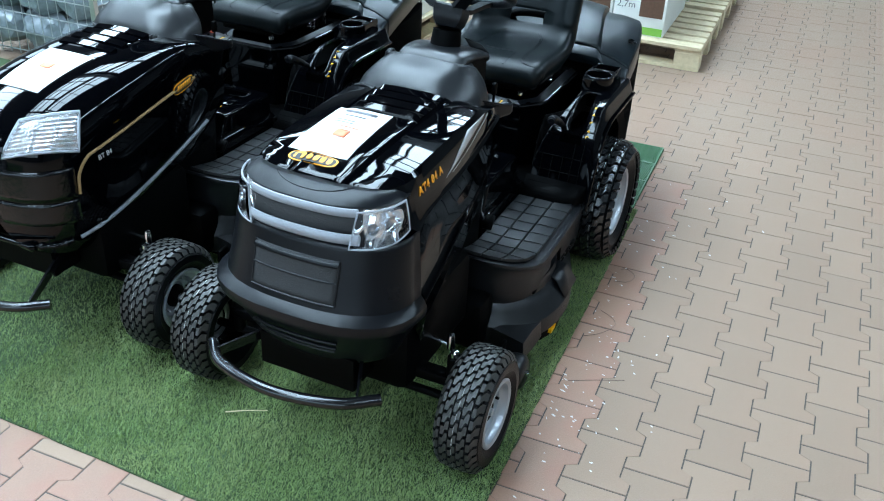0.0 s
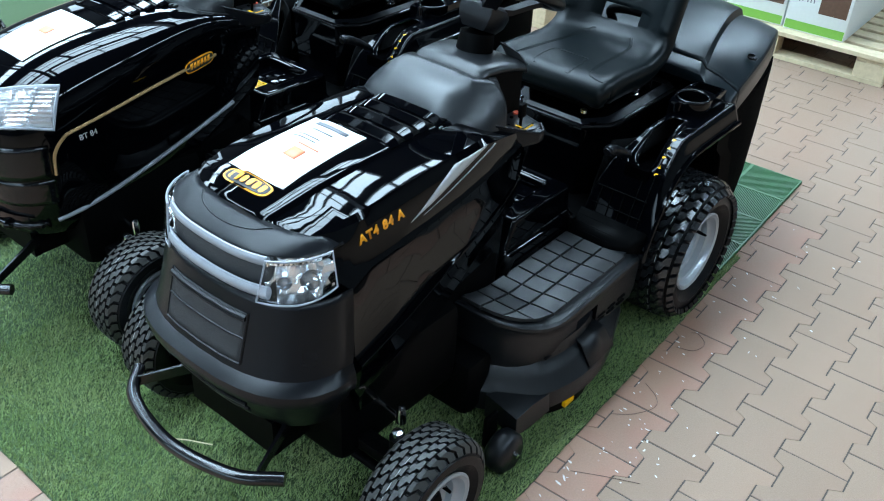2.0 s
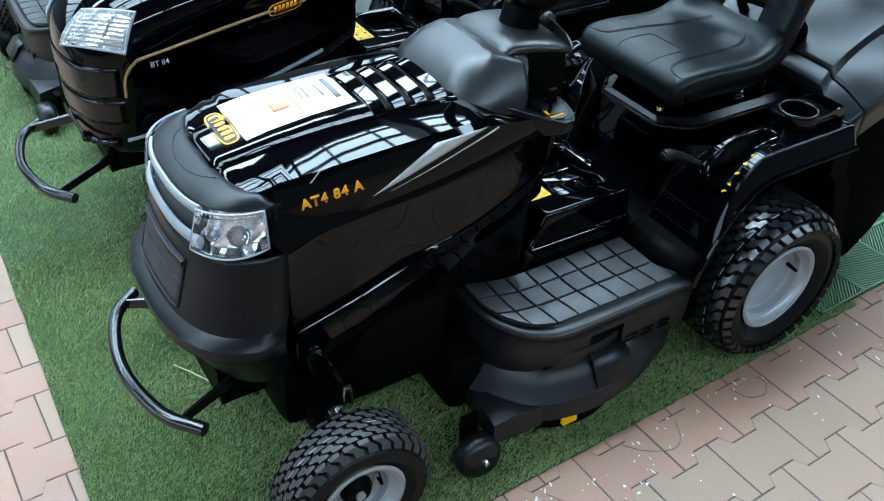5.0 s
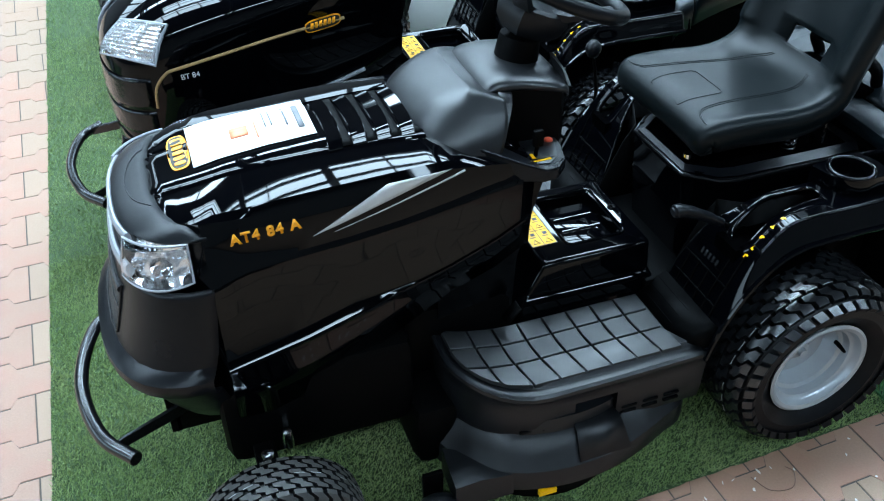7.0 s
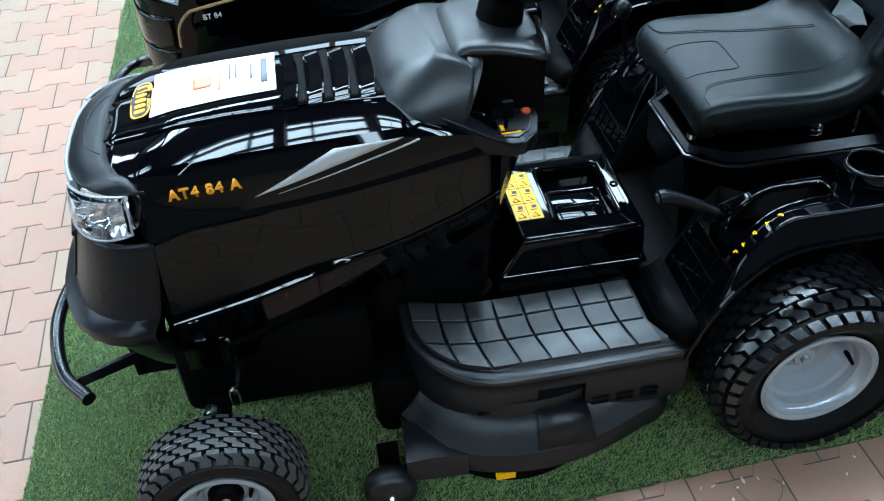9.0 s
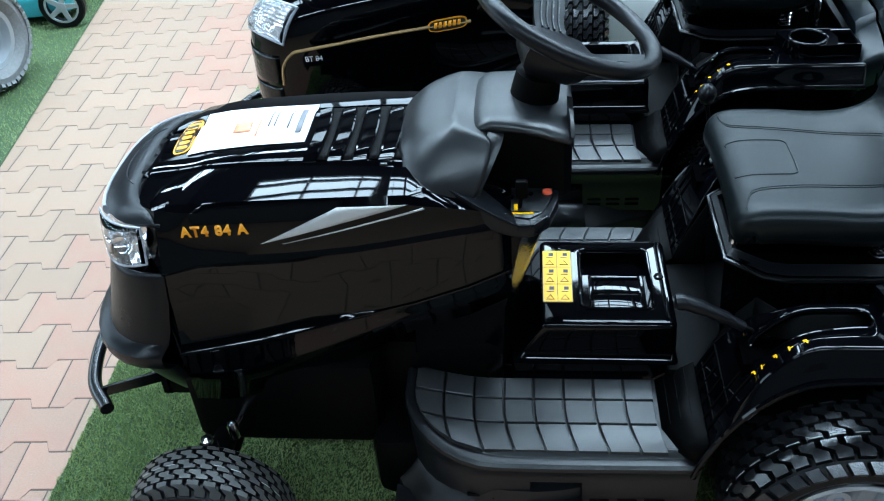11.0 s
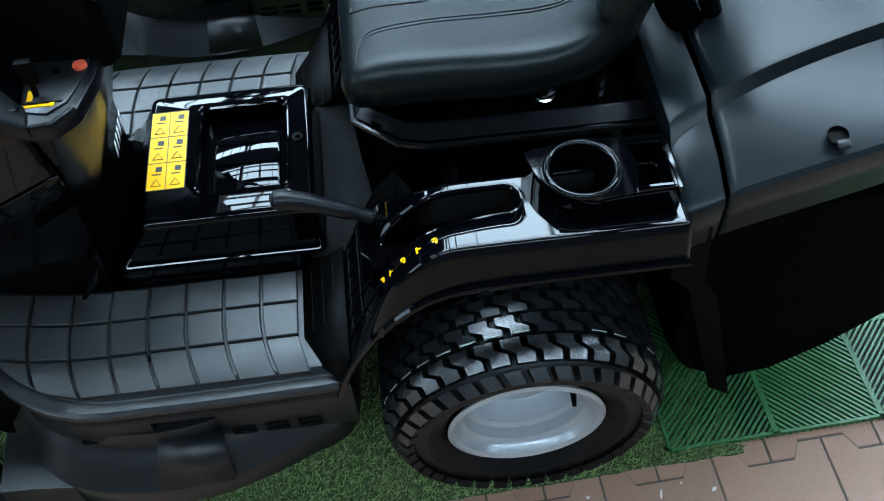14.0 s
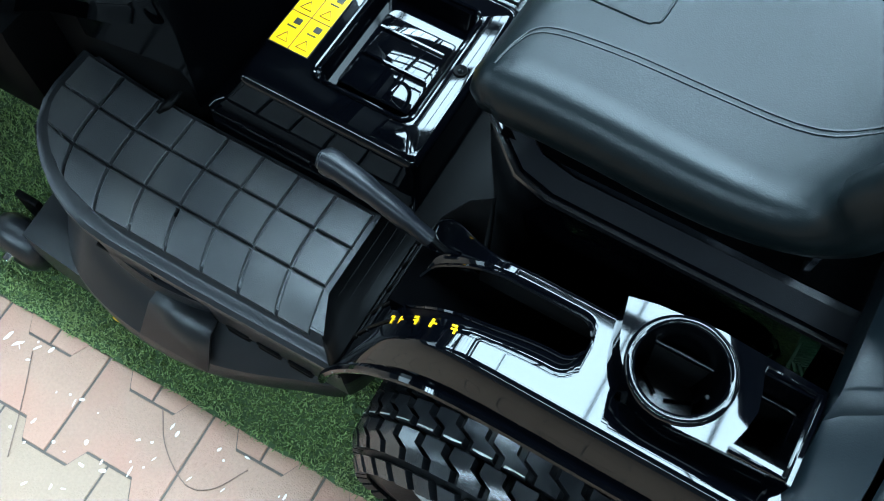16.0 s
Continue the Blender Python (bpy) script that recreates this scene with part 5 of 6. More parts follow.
def tunnel(T):
    tn = new("tunnel_cover")
    tn.parent = T
    tagged(tn, "glossy black centre tunnel with a recessed tray")
    # top plate with an opening
    bm = bmesh.new()

    def loop(pts, z):
        vs = [bm.verts.new((x, y, z)) for x, y in pts]
        return vs, [bm.edges.new((vs[i], vs[(i + 1) % len(vs)])) for i in range(len(vs))]

    def rr(x0, x1, y0, y1, r, n=5):
        out = []
        for cx, cy, a0 in ((x1 - r, y1 - r, 0), (x0 + r, y1 - r, 90), (x0 + r, y0 + r, 180), (x1 - r, y0 + r, 270)):
            out += [(cx + r * math.cos(radians(a0 + 90 * k / n)), cy + r * math.sin(radians(a0 + 90 * k / n))) for k in range(n + 1)]
        return out
    o, oe = loop(rr(.664, .908, -.127, .127, .010), .449)
    h, he = loop(rr(.738, .878, -.088, .100, .014), .449)
    bmesh.ops.triangle_fill(bm, edges=oe + he, use_beauty=True)

    def ringz(prev, pts, z):
        lo = [bm.verts.new((x, y, z)) for x, y in pts]
        for i in range(len(lo)):
            bm.faces.new((prev[i], prev[(i + 1) % len(lo)], lo[(i + 1) % len(lo)], lo[i]))
        return lo
    a = o
    for q in (20, 45, 70, 90):
        e = .012 * math.sin(radians(q))
        a = ringz(a, rr(.664 - e, .908 + e, -.127 - e, .127 + e, .010 + e * .4), .437 + .012 * math.cos(radians(q)))
    a = ringz(a, rr(.612, .922, -.143, .143, .014), .375)
    a = ringz(a, rr(.600, .924, -.149, .149, .012), .366)
    a = ringz(a, rr(.596, .926, -.158, .158, .012), .360)
    a = ringz(a, rr(.596, .926, -.160, .160, .012), .345)
    a = ringz(a, rr(.590, .930, -.160, .160, .012), .24)
    part("tunnel_body", bm, GLOSS, tn, smooth=28)
    bm = bmesh.new()
    h, he = loop(rr(.738, .878, -.088, .100, .014), .449)
    b = ringz(h, rr(.741, .875, -.085, .097, .013), .446)
    b = ringz(b, rr(.744, .872, -.082, .094, .012), .415)
    bm.faces.new(b)
    part("tray", bm, GLOSS, tn, "glossy recessed tray", smooth=28)
    lipp = [(x, y, .450) for x, y in rr(.735, .881, -.091, .103, .016)]
    part("tray_edge", tube(lipp, .0028, 8, closed=True), GLOSS, tn)
    part("tray_floor", block(.756, .864, -.066, .060, .4155, .424, .004), GLOSS, tn)
    for y in (-.012, .035):
        part("tray_rib", tube([(.762, y, .4255), (.858, y, .4255)], .0028, 6), GLOSS, tn)
    part("tunnel_screw", spin([(.004, .4500), (.009, .4515), (.010, .449)], 14, (.897, .010, 0), "z"), FRAME, tn)
    # warning label: two columns of three cells
    lab = part("warning_label", block(.659, .719, -.072, .096, .4492, .4502), YELLOW, tn, "yellow warning label with black pictogram cells")
    for k in (0, 1, 2, 3):
        y = -.072 + .168 * k / 3
        part("label_line", block(.659, .719, y - .0006, y + .0006, .4502, .4507), BLACKINK, lab)
    for x in (.659, .689, .719):
        part("label_line", block(x - .0006, x + .0006, -.072, .096, .4502, .4507), BLACKINK, lab)
    for i in range(2):
        for k in range(3):
            cx, cy = .674 + .030 * i, -.044 + .056 * k
            part("pictogram", tube([(cx - .008, cy - .020, .4506), (cx + .008, cy - .020, .4506), (cx, cy - .006, .4506)], .0009, 5, closed=True), BLACKINK, lab)
            part("pictogram", block(cx - .007, cx + .007, cy + .003, cy + .0055, .4502, .4507), BLACKINK, lab)
            part("pictogram", block(cx - .002, cx + .008, cy + .010, cy + .020, .4502, .4507), BLACKINK, lab)
    # seat pedestal
    out = [(1.000, -.100), (1.06, -.150), (1.10, -.160), (1.418, -.162), (1.418, .162), (1.10, .160), (1.06, .150), (1.000, .100)]
    ped = loft([[(x + .02, y * .94, .25) for x, y in out], [(x, y, .50) for x, y in out], [(x - .004, y * 1.02, .572) for x, y in out], [(x - .006, y * 1.04, .580) for x, y in out], [(x - .004, y * 1.03, .588) for x, y in out], [(x + .004, y * .97, .590) for x, y in out]])
    part("seat_pedestal", ped, GLOSS, T, "glossy black seat pedestal", smooth=28)
    part("pedestal_ledge", loft([[(x, y * 1.0, .5905) for x, y in out], [(x + .010, y * .86, .599) for x, y in out], [(x + .014, y * .84, .590) for x, y in out]]), MATTE, T, "satin black ledge", smooth=28)
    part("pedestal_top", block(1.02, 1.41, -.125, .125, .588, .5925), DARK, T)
    part("pedestal_edge", tube([(x - .003, y * 1.03, .584) for x, y in out], .0055, 8, closed=True), TUBE, T, "rolled black edge")


def levers(T):
    lv = part("height_lever", merge(tube([(1.085, -.252, .505), (1.04, -.250, .530), (1.000, -.248, .552)], .0045, 8)), FRAME, T, "black cutting height lever")
    pts = [(1.008, -.250, .549), (.985, -.250, .563), (.95, -.250, .583), (.915, -.250, .600), (.895, -.250, .606), (.882, -.250, .604)]
    part("grip", tube(smooth_path(pts, 4), [.0095] * 5 + [.012] * 5 + [.0135] * 5 + [.015] * 4 + [.011] * 2, 12), MATTE, lv, "black moulded plastic grip", smooth=50)
    kb = part("drive_lever", tube(smooth_path([(1.05, .395, .45), (1.045, .395, .56), (1.032, .398, .64)], 4), .005, 8), FRAME, T, "black drive lever")
    part("knob", spin([(.0005, -.026), (.014, -.022), (.021, -.004), (.020, .008), (.010, .020), (.0005, .023)], 18, (1.030, .399, .664), "z"), MATTE, kb, smooth=60)
    part("pedal", loft([[(.55, -.20, .36), (.55, -.17, .36)], [(.58, -.20, .395), (.58, -.17, .395)]], closed=False), FRAME, T, "black pedal", solid=.006)


def tractor(name, m, label, style):
    T = new(name)
    tagged(T, label, "lawn tractor", "garden tractors on display")
    T.matrix_world = Matrix()
    bpy.context.view_layer.update()
    (front_sharp if style == "sharp" else front_round)(T)
    console(T)
    tunnel(T)
    for s in (-1, 1):
        footrest(T, s)
        fender(T, s)
        wheel(T, (0, s * .402, .165), .158, .125, .083, 32, "turf", s, .035)
        wheel(T, (1.205, s * .345, .220), .211, .205, .112, 36, "lug", s, .075)
    deck(T)
    seat(T)
    catcher(T)
    running_gear(T, style)
    levers(T)
    T.matrix_world = m
    return T


near = tractor("garden_tractor", pose(0, YC, 0), "black lawn tractor with matt grey nose, standing on green turf", "sharp")
far = tractor("garden_tractor", pose(0.048, YC + 1.02, 0, 0, 0, -0.5), "black lawn tractor with rounded glossy bonnet and gold line", "round")


def rider(m):
    """Ride-on mower that stands crosswise: foot plates, deck, two wheels and a body."""
    R = new("ride_on_mower")
    tagged(R, "black ride-on mower standing crosswise on the turf", "ride-on mower")
    for sd in (-1, 1):
        footrest(R, sd)
        wheel(R, (1.19, sd * .36, .165), .158, .125, .083, 32, "turf", sd, .035)
        part("roller", spin([(.0005, -.032), (.040, -.030), (.054, -.018), (.056, 0), (.054, .018), (.040, .030), (.0005, .032)], 28, (1.02, sd * .40, .058)), FRAME, R, "black roller", smooth=50)
    deck(R)
    part("body", block(.95, 1.9, -.24, .24, .24, .62, .05, 3), GLOSS, R, "glossy black body")
    part("floor_pan", block(.42, .95, -.17, .17, .22, .315, .02, 2), DECK, R)
    R.matrix_world = m


rider(pose(.22, YC + 1.33, 0, 0, 0, 90))

# ---- hall ----
TURN = 2.2      # degrees by which the paving lines turn from the tractor's axis
hx0, hx1, hy0, hy1 = -9.0, 12.0, -7.0, 11.0


def structure(name, bm, mat, label, category, **kw):
    return tagged(part(name, bm, mat, None, **kw), label, category, kind="structure")


# plain south and east walls are assumed and unseen, dark to limit fill light
structure("wall_south", block(hx0, hx1, hy0 - .25, hy0, 0, ROOF_Z), WALLM, "assumed plain hall wall, out of view", "wall")
structure("wall_west", merge(block(hx0 - .25, hx0, hy0, hy1, 0, 1.4), block(hx0 - .25, hx0, hy0, hy1, 3.8, ROOF_Z), block(hx0 - .25, hx0, hy0, -4.6, 1.4, 3.8), block(hx0 - .25, hx0, 6.6, hy1, 1.4, 3.8)), WALLM, "hall wall with a glazed opening", "wall")
west = tagged(new("window_2"), "glazed opening with grey mullions", "window", kind="structure")
for i in range(9):
    y = -4.6 + 11.2 * i / 8
    part("mullion", block(hx0 - .02, hx0 + .08, y - .05, y + .05, 1.4, 3.8), BEAM, west)
structure("wall_east", block(hx1, hx1 + .25, hy0, hy1, 0, ROOF_Z), WALLM, "assumed plain hall wall, out of view", "wall")
structure("wall_north", merge(block(hx0, hx1, hy1, hy1 + .25, 0, 3.1), block(hx0, hx1, hy1, hy1 + .25, 4.75, ROOF_Z), block(hx0, -7.2, hy1, hy1 + .25, 3.1, 4.75), block(10.2, hx1, hy1, hy1 + .25, 3.1, 4.75)), WALLM, "hall wall with a long window band", "wall")
win = tagged(new("window_1"), "long glazed window band with grey mullions", "window", kind="structure")
for i in range(19):
    x = -7.2 + 17.4 * i / 18
    part("mullion", block(x - .07, x + .07, hy1 - .30, hy1 + .1, 3.1, 4.75), BEAM, win)
for z in (3.1, 3.95, 4.7):
    part("transom", block(-7.2, 10.2, hy1 - .01, hy1 + .09, z - .05, z + .05), BEAM, win)
# ceiling: sheets round the panes of the glazed bands
bms, bars, y = [], [], hy0
for ya, yb, xa, xb in BANDS:
    bms.append(block(hx0, hx1, y, ya, ROOF_Z, ROOF_Z + .08))
    x = hx0
    px = xa + .3
    while px + PANE < xb:
        bms.append(block(x, px, ya, yb, ROOF_Z, ROOF_Z + .08))
        for k in range(1, 4):
            bars.append(block(px + PANE * k / 4 - .009, px + PANE * k / 4 + .009, ya, yb, ROOF_Z - .03, ROOF_Z + .06))
        for y in (q for q in (1.62, 2.86, 3.37) if ya < q < yb):
            bars.append(block(px, px + PANE, y - .045, y + .045, ROOF_Z - .03, ROOF_Z + .06))
        x = px + PANE
        px = x + GAP
    bms.append(block(x, hx1, ya, yb, ROOF_Z, ROOF_Z + .08))
    y = yb
bms.append(block(hx0, hx1, y, hy1, ROOF_Z, ROOF_Z + .08))
for k in range(7):
    x = -6.15 + k * 2.9
    bars.append(block(x - .07, x + .07, hy0, hy1, ROOF_Z - .40, ROOF_Z - .06))
structure("ceiling", merge(*bms, *bars), ROOFM, "dark sheet roof with glazed strips, the outer two added for fill, and steel beams", "ceiling")

# ---- floor ----
tm = Matrix.Translation((0, YC, 0)) @ Matrix.Rotation(radians(TURN), 4, "Z")
structure("ground", block(-40, 40, -40, 40, -.06, -.0016), JOINT, "sand bed under the concrete paving", "ground")
PL, PW = .2015, .1432
PX0, PY0 = .315, -.768 - .03 * .335 - .016    # a joint of the paving, in the lines' own axes


def paver_mesh(name, g):
    """Double-T paving stone: wide ends, narrow waist."""
    L, w, a, sl, j = PL / 2 - g, PW / 2, .0155, .016, g
    e = PL / 4
    half = [(-L, w + a - j), (-e - sl * .5, w + a - j), (-e + sl * .5, w - a - j), (e - sl * .5, w - a - j), (e + sl * .5, w + a - j), (L, w + a - j)]
    out = half[::-1] + [(x, -y) for x, y in half]
    v, f = [], []
    n = len(out)
    for ins, z in ((0, -.02), (0, -.0009), (.0011, 0)):
        for x, y in out:
            v.append((x - math.copysign(ins, x), y - math.copysign(ins, y), z))
    for k in (0, n):
        for i in range(n):
            f.append((k + i, k + (i + 1) % n, k + n + (i + 1) % n, k + n + i))
    for i in range(5):
        f.append((2 * n + i, 2 * n + i + 1, 2 * n + 10 - i, 2 * n + 11 - i))
    return v, f


PV, PF = paver_mesh("paver", .0020)


def grass_covers(x, y):
    return (-.45 < x < 1.58 and -.42 < y < 5.5)


def paving():
    rng = random.Random(4)
    floor = tagged(new("pavement"), "double-T concrete paving in pinkish beige", "paving", kind="structure")
    me = bpy.data.meshes.new("paver")
    me.from_pydata(PV, [], PF)
    me.update()
    me.flip_normals() if me.polygons[-1].normal.z < 0 else None
    me.materials.append(PAVER)
    worn = me.copy()
    worn.materials[0] = PAVER_WORN
    spots = []
    for k in range(-44, 62):
        for i in range(-36, 62):
            cx = PX0 + PL * (i + .5 * (k % 2))
            cy = PY0 + PW * (k + .5)
            if not (-6.5 < cx < 11.5 and -6.0 < cy < 8.5):
                continue
            if all(grass_covers(cx + u, cy + v) for u in (-.2, 0, .2) for v in (-.14, .14)):
                continue
            d = min(abs(cx - .6) + max(0, abs(cy + .85) - .25) * 2.2, abs(cx + .75) * 2.2 + max(0, abs(cy - .5) - .5))
            spots.append((d, cx, cy))
    spots.sort()
    near_spots, rest = spots[:300], spots[300:]
    for _, cx, cy in near_spots:
        edge = (-.5 < cx < 2.0 and -.66 < cy < -.4) or (-.72 < cx < -.4 and cy > -.66)
        ob = new("paver", worn if edge else me)
        ob.parent = floor
        ob.matrix_basis = tm @ pose(cx, cy, rng.uniform(-.0004, .0006), rng.uniform(-.15, .15), rng.uniform(-.15, .15), rng.uniform(-.15, .15))
    V, F = [], []
    for _, cx, cy in rest:
        m = tm @ pose(cx, cy, rng.uniform(-.0004, .0006), rng.uniform(-.2, .2), rng.uniform(-.2, .2), 0)
        b = len(V)
        V += [tuple(m @ Vector(p)) for p in PV]
        F += [tuple(b + q for q in f) for f in PF]
    ob = mesh_object("paver_field", V, F, PAVER, floor, smooth=0)
    tagged(ob, kind="stuff")
    ob.data.flip_normals() if ob.data.polygons[len(PF) - 1].normal.z < 0 else None


def turf():
    """Artificial turf sheet: backing and blades."""
    xa, xb, ya, yb = -.466, 1.600, -.492, 5.6
    skew = .0345                                  # the near edge runs with the paving, the front edge with the tractors
    n = 90
    rng = random.Random(9)
    edge = [(xa + (xb - xa) * i / n, ya + skew * (xa + (xb - xa) * i / n)) for i in range(n)] + [(xb, ya + skew * xb + (yb - ya) * i / n) for i in range(n)] + [(xb - (xb - xa) * i / n, yb) for i in range(n)] + [(xa, yb - (yb - ya) * i / n) for i in range(n)]
    edge = [(x + rng.uniform(-.002, .002), y + YC + rng.uniform(-.002, .002)) for x, y in edge]
    bm = prism(edge, .0005, .004)
    carpet = structure("turf_carpet", bm, TURFBASE, "green artificial turf sheet", "turf", smooth=0)
    r = np.random.RandomState(3)
    # dense where the camera passes, thinner behind the tractors
    parts = [(xa, xb, ya, .9, 300000), (xa, .6, .9, 2.6, 80000), (xa, .7, 2.6, 4.6, 50000)]
    X, Y = [], []
    for x0, x1, y0, y1, count in parts:
        X.append(r.uniform(x0, x1, count))
        Y.append(r.uniform(y0, y1, count))
    X, Y = np.concatenate(X), np.concatenate(Y)
    Y = np.where(Y < .9, .9 - (.9 - Y) * (.9 - ya - skew * X) / (.9 - ya), Y)
    N = len(X)
    yaw = r.uniform(0, 2 * np.pi, N)
    h = r.uniform(.006, .013, N)
    w = r.uniform(.0009, .0017, N)
    lean = r.uniform(.2, 1.1, N) * h
    la = yaw + r.uniform(-.8, .8, N) + 1.57
    lx, ly = lean * np.cos(la) + .0022, lean * np.sin(la) - .001
    v = np.empty((N, 3, 3))
    v[:, 0] = np.stack([X - w * np.cos(yaw), Y - w * np.sin(yaw), np.full(N, .003)], 1)
    v[:, 1] = np.stack([X + w * np.cos(yaw), Y + w * np.sin(yaw), np.full(N, .003)], 1)
    v[:, 2] = np.stack([X + lx, Y + ly, .003 + h], 1)
    V = v.reshape(-1, 3)
    V = V + np.array([0.0, YC, 0.0])
    me = bpy.data.meshes.new("turf_blades")
    me.vertices.add(3 * N)
    me.vertices.foreach_set("co", V.ravel())
    me.loops.add(3 * N)
    me.loops.foreach_set("vertex_index", np.arange(3 * N, dtype=np.int32))
    me.polygons.add(N)
    me.polygons.foreach_set("loop_start", np.arange(0, 3 * N, 3, dtype=np.int32))
    me.update(calc_edges=True)
    me.materials.append(TURF)
    ob = new("turf_blades", me)
    ob.parent = carpet
    tagged(ob, "short green artificial turf blades", kind="stuff")


def mat_tiles():
    """Green plastic floor tiles with slanted ribs."""
    floor = tagged(new("floor_mat"), "green ribbed plastic mat tiles", "floor mat", kind="structure")
    S = .196
    for i in range(4):
        for j in range(6):
            x0, y0 = 1.452 + S * i, -.478 + S * j
            bars = [block(0, S, 0, .005, .002, .014), block(0, S, S - .005, S, .002, .014), block(0, .005, 0, S, .002, .014), block(S - .005, S, 0, S, .002, .014)]
            up = (i + j) % 2
            k = -S
            while k < S:
                k += .0125
                a, b = max(0, k), min(S, S + k)
                if b - a < .012:
                    continue
                p = [(a, a - k), (b, b - k)]
                if up:
                    p = [(S - x, y) for x, y in p]
                d = Vector((p[1][0] - p[0][0], p[1][1] - p[0][1])).normalized() * .0026
                nx, ny = -d.y, d.x
                bars.append(loft([[(p[q][0] + nx, p[q][1] + ny, .002), (p[q][0] - nx, p[q][1] - ny, .002), (p[q][0] - nx * .8, p[q][1] - ny * .8, .013), (p[q][0] + nx * .8, p[q][1] + ny * .8, .013)] for q in (0, 1)]))
            bm = merge(*bars)
            bm.transform(tm @ Matrix.Translation((x0, y0, .0)))
            part("mat_tile", bm, MAT, floor, smooth=0)
            # added plate: its dark green holds the shade and dust between the ribs
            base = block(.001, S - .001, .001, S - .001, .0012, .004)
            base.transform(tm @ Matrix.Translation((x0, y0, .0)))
            part("tile_base", base, MATBASE, floor, "dark base between the ribs, shade and dust in its colour", smooth=0)


def splashes():
    rng = random.Random(21)
    V, F = [], []
    for n in range(110):
        x = rng.uniform(-.1, 1.9) if n < 45 else rng.gauss(.50, .25)
        y = -.525 - abs(rng.gauss(0, .16)) if n < 45 else -.525 - abs(rng.gauss(0, .11))
        l, w, a = rng.uniform(.0015, .007) * rng.choice((1, 1, 1.7)), rng.uniform(.001, .0038), rng.gauss(1.1, .5)
        b = len(V)
        k = 7
        for i in range(k):
            q = 2 * math.pi * i / k
            u, v = l * math.cos(q) * rng.uniform(.7, 1.1), w * math.sin(q) * rng.uniform(.7, 1.1)
            p = tm @ Vector((x + u * math.cos(a) - v * math.sin(a), y + u * math.sin(a) + v * math.cos(a), .0016))
            V.append(tuple(p))
        F.append(tuple(range(b, b + k)))
    ob = mesh_object("paint_spots", V, F, SPLASH, None, smooth=0)
    tagged(ob, "white paint spots dried on the paving", "paint spots", kind="stuff")


# ---- goods behind ----
def pallet(name, m, label):
    P = tagged(new(name), label, "pallet", "pallets of goods")
    for i in range(7):
        y = -.40 + i * .1217
        part("deck_board", block(0, 1.2, y, y + .085, .122, .144, .002, 1), WOOD, P)
    for x in (0, .5275, 1.055):
        part("stringer_board", block(x, x + .145, -.4, .4, .100, .122, .002, 1), WOOD, P)
        for y in (-.40, -.05, .30):
            part("block", block(x, x + .145, y, y + .10, .022, .100, .003, 1), WOOD, P)
    for y in (-.40, -.05, .30):
        part("base_board", block(0, 1.2, y, y + .10, 0, .022, .002, 1), WOOD, P)
    P.matrix_world = m
    return P


def carton(m, sx, sy, sz, band):
    b = part("goods_carton", block(0, sx, 0, sy, 0, sz, .004), CARTON, None)
    tagged(b, "white and green printed carton with a brown picture", "carton", "cartons on pallets")
    part("printed_field", block(-.0015, .001, sy * .05, sy * .5, sz * .30, sz * .92), BROWN, b, "brown printed picture")
    part("printed_band", block(-.0015, .001, sy * .02, sy * .98, sz * .02, sz * .14), LIME, b)
    part("printed_band", block(-.0018, .001, sy * .60, sy * .80, sz * .55, sz * .75), LIME, b)
    if band:
        lettering("carton_lettering", "2,7m", .055, Matrix.Translation((-.002, sy * .95, sz * .42)) @ Matrix.Rotation(radians(-90), 4, "Z") @ Matrix.Rotation(radians(90), 4, "X"), INK, b)
        lettering("carton_lettering", "sade", .075, Matrix.Translation((-.002, sy * .97, sz * .62)) @ Matrix.Rotation(radians(-90), 4, "Z") @ Matrix.Rotation(radians(90), 4, "X"), INK, b)
    b.matrix_world = m
    return b


paving()
turf()
mat_tiles()
splashes()
for i in range(3):
    px = 3.84 + .90 * i
    pallet("pallet", pose(px, -.325 + .03 * i, 0, 0, 0, 92), "pale wooden pallet loaded with cartons on the paving")
    for k in range(3):
        for z in (.145, .507):
            carton(pose(px - .36, -.10 + .31 * k + .03 * i, z, 0, 0, 2), .74, .30, .36, z < .2)

pallet("pallet", pose(2.87, 1.62, 0, 0, 0, 2), "pale wooden pallet loaded with cartons on the paving")
for k in range(2):
    carton(pose(2.92, 1.25 + .36 * k, .145, 0, 0, 2), .8, .34, .40, False)


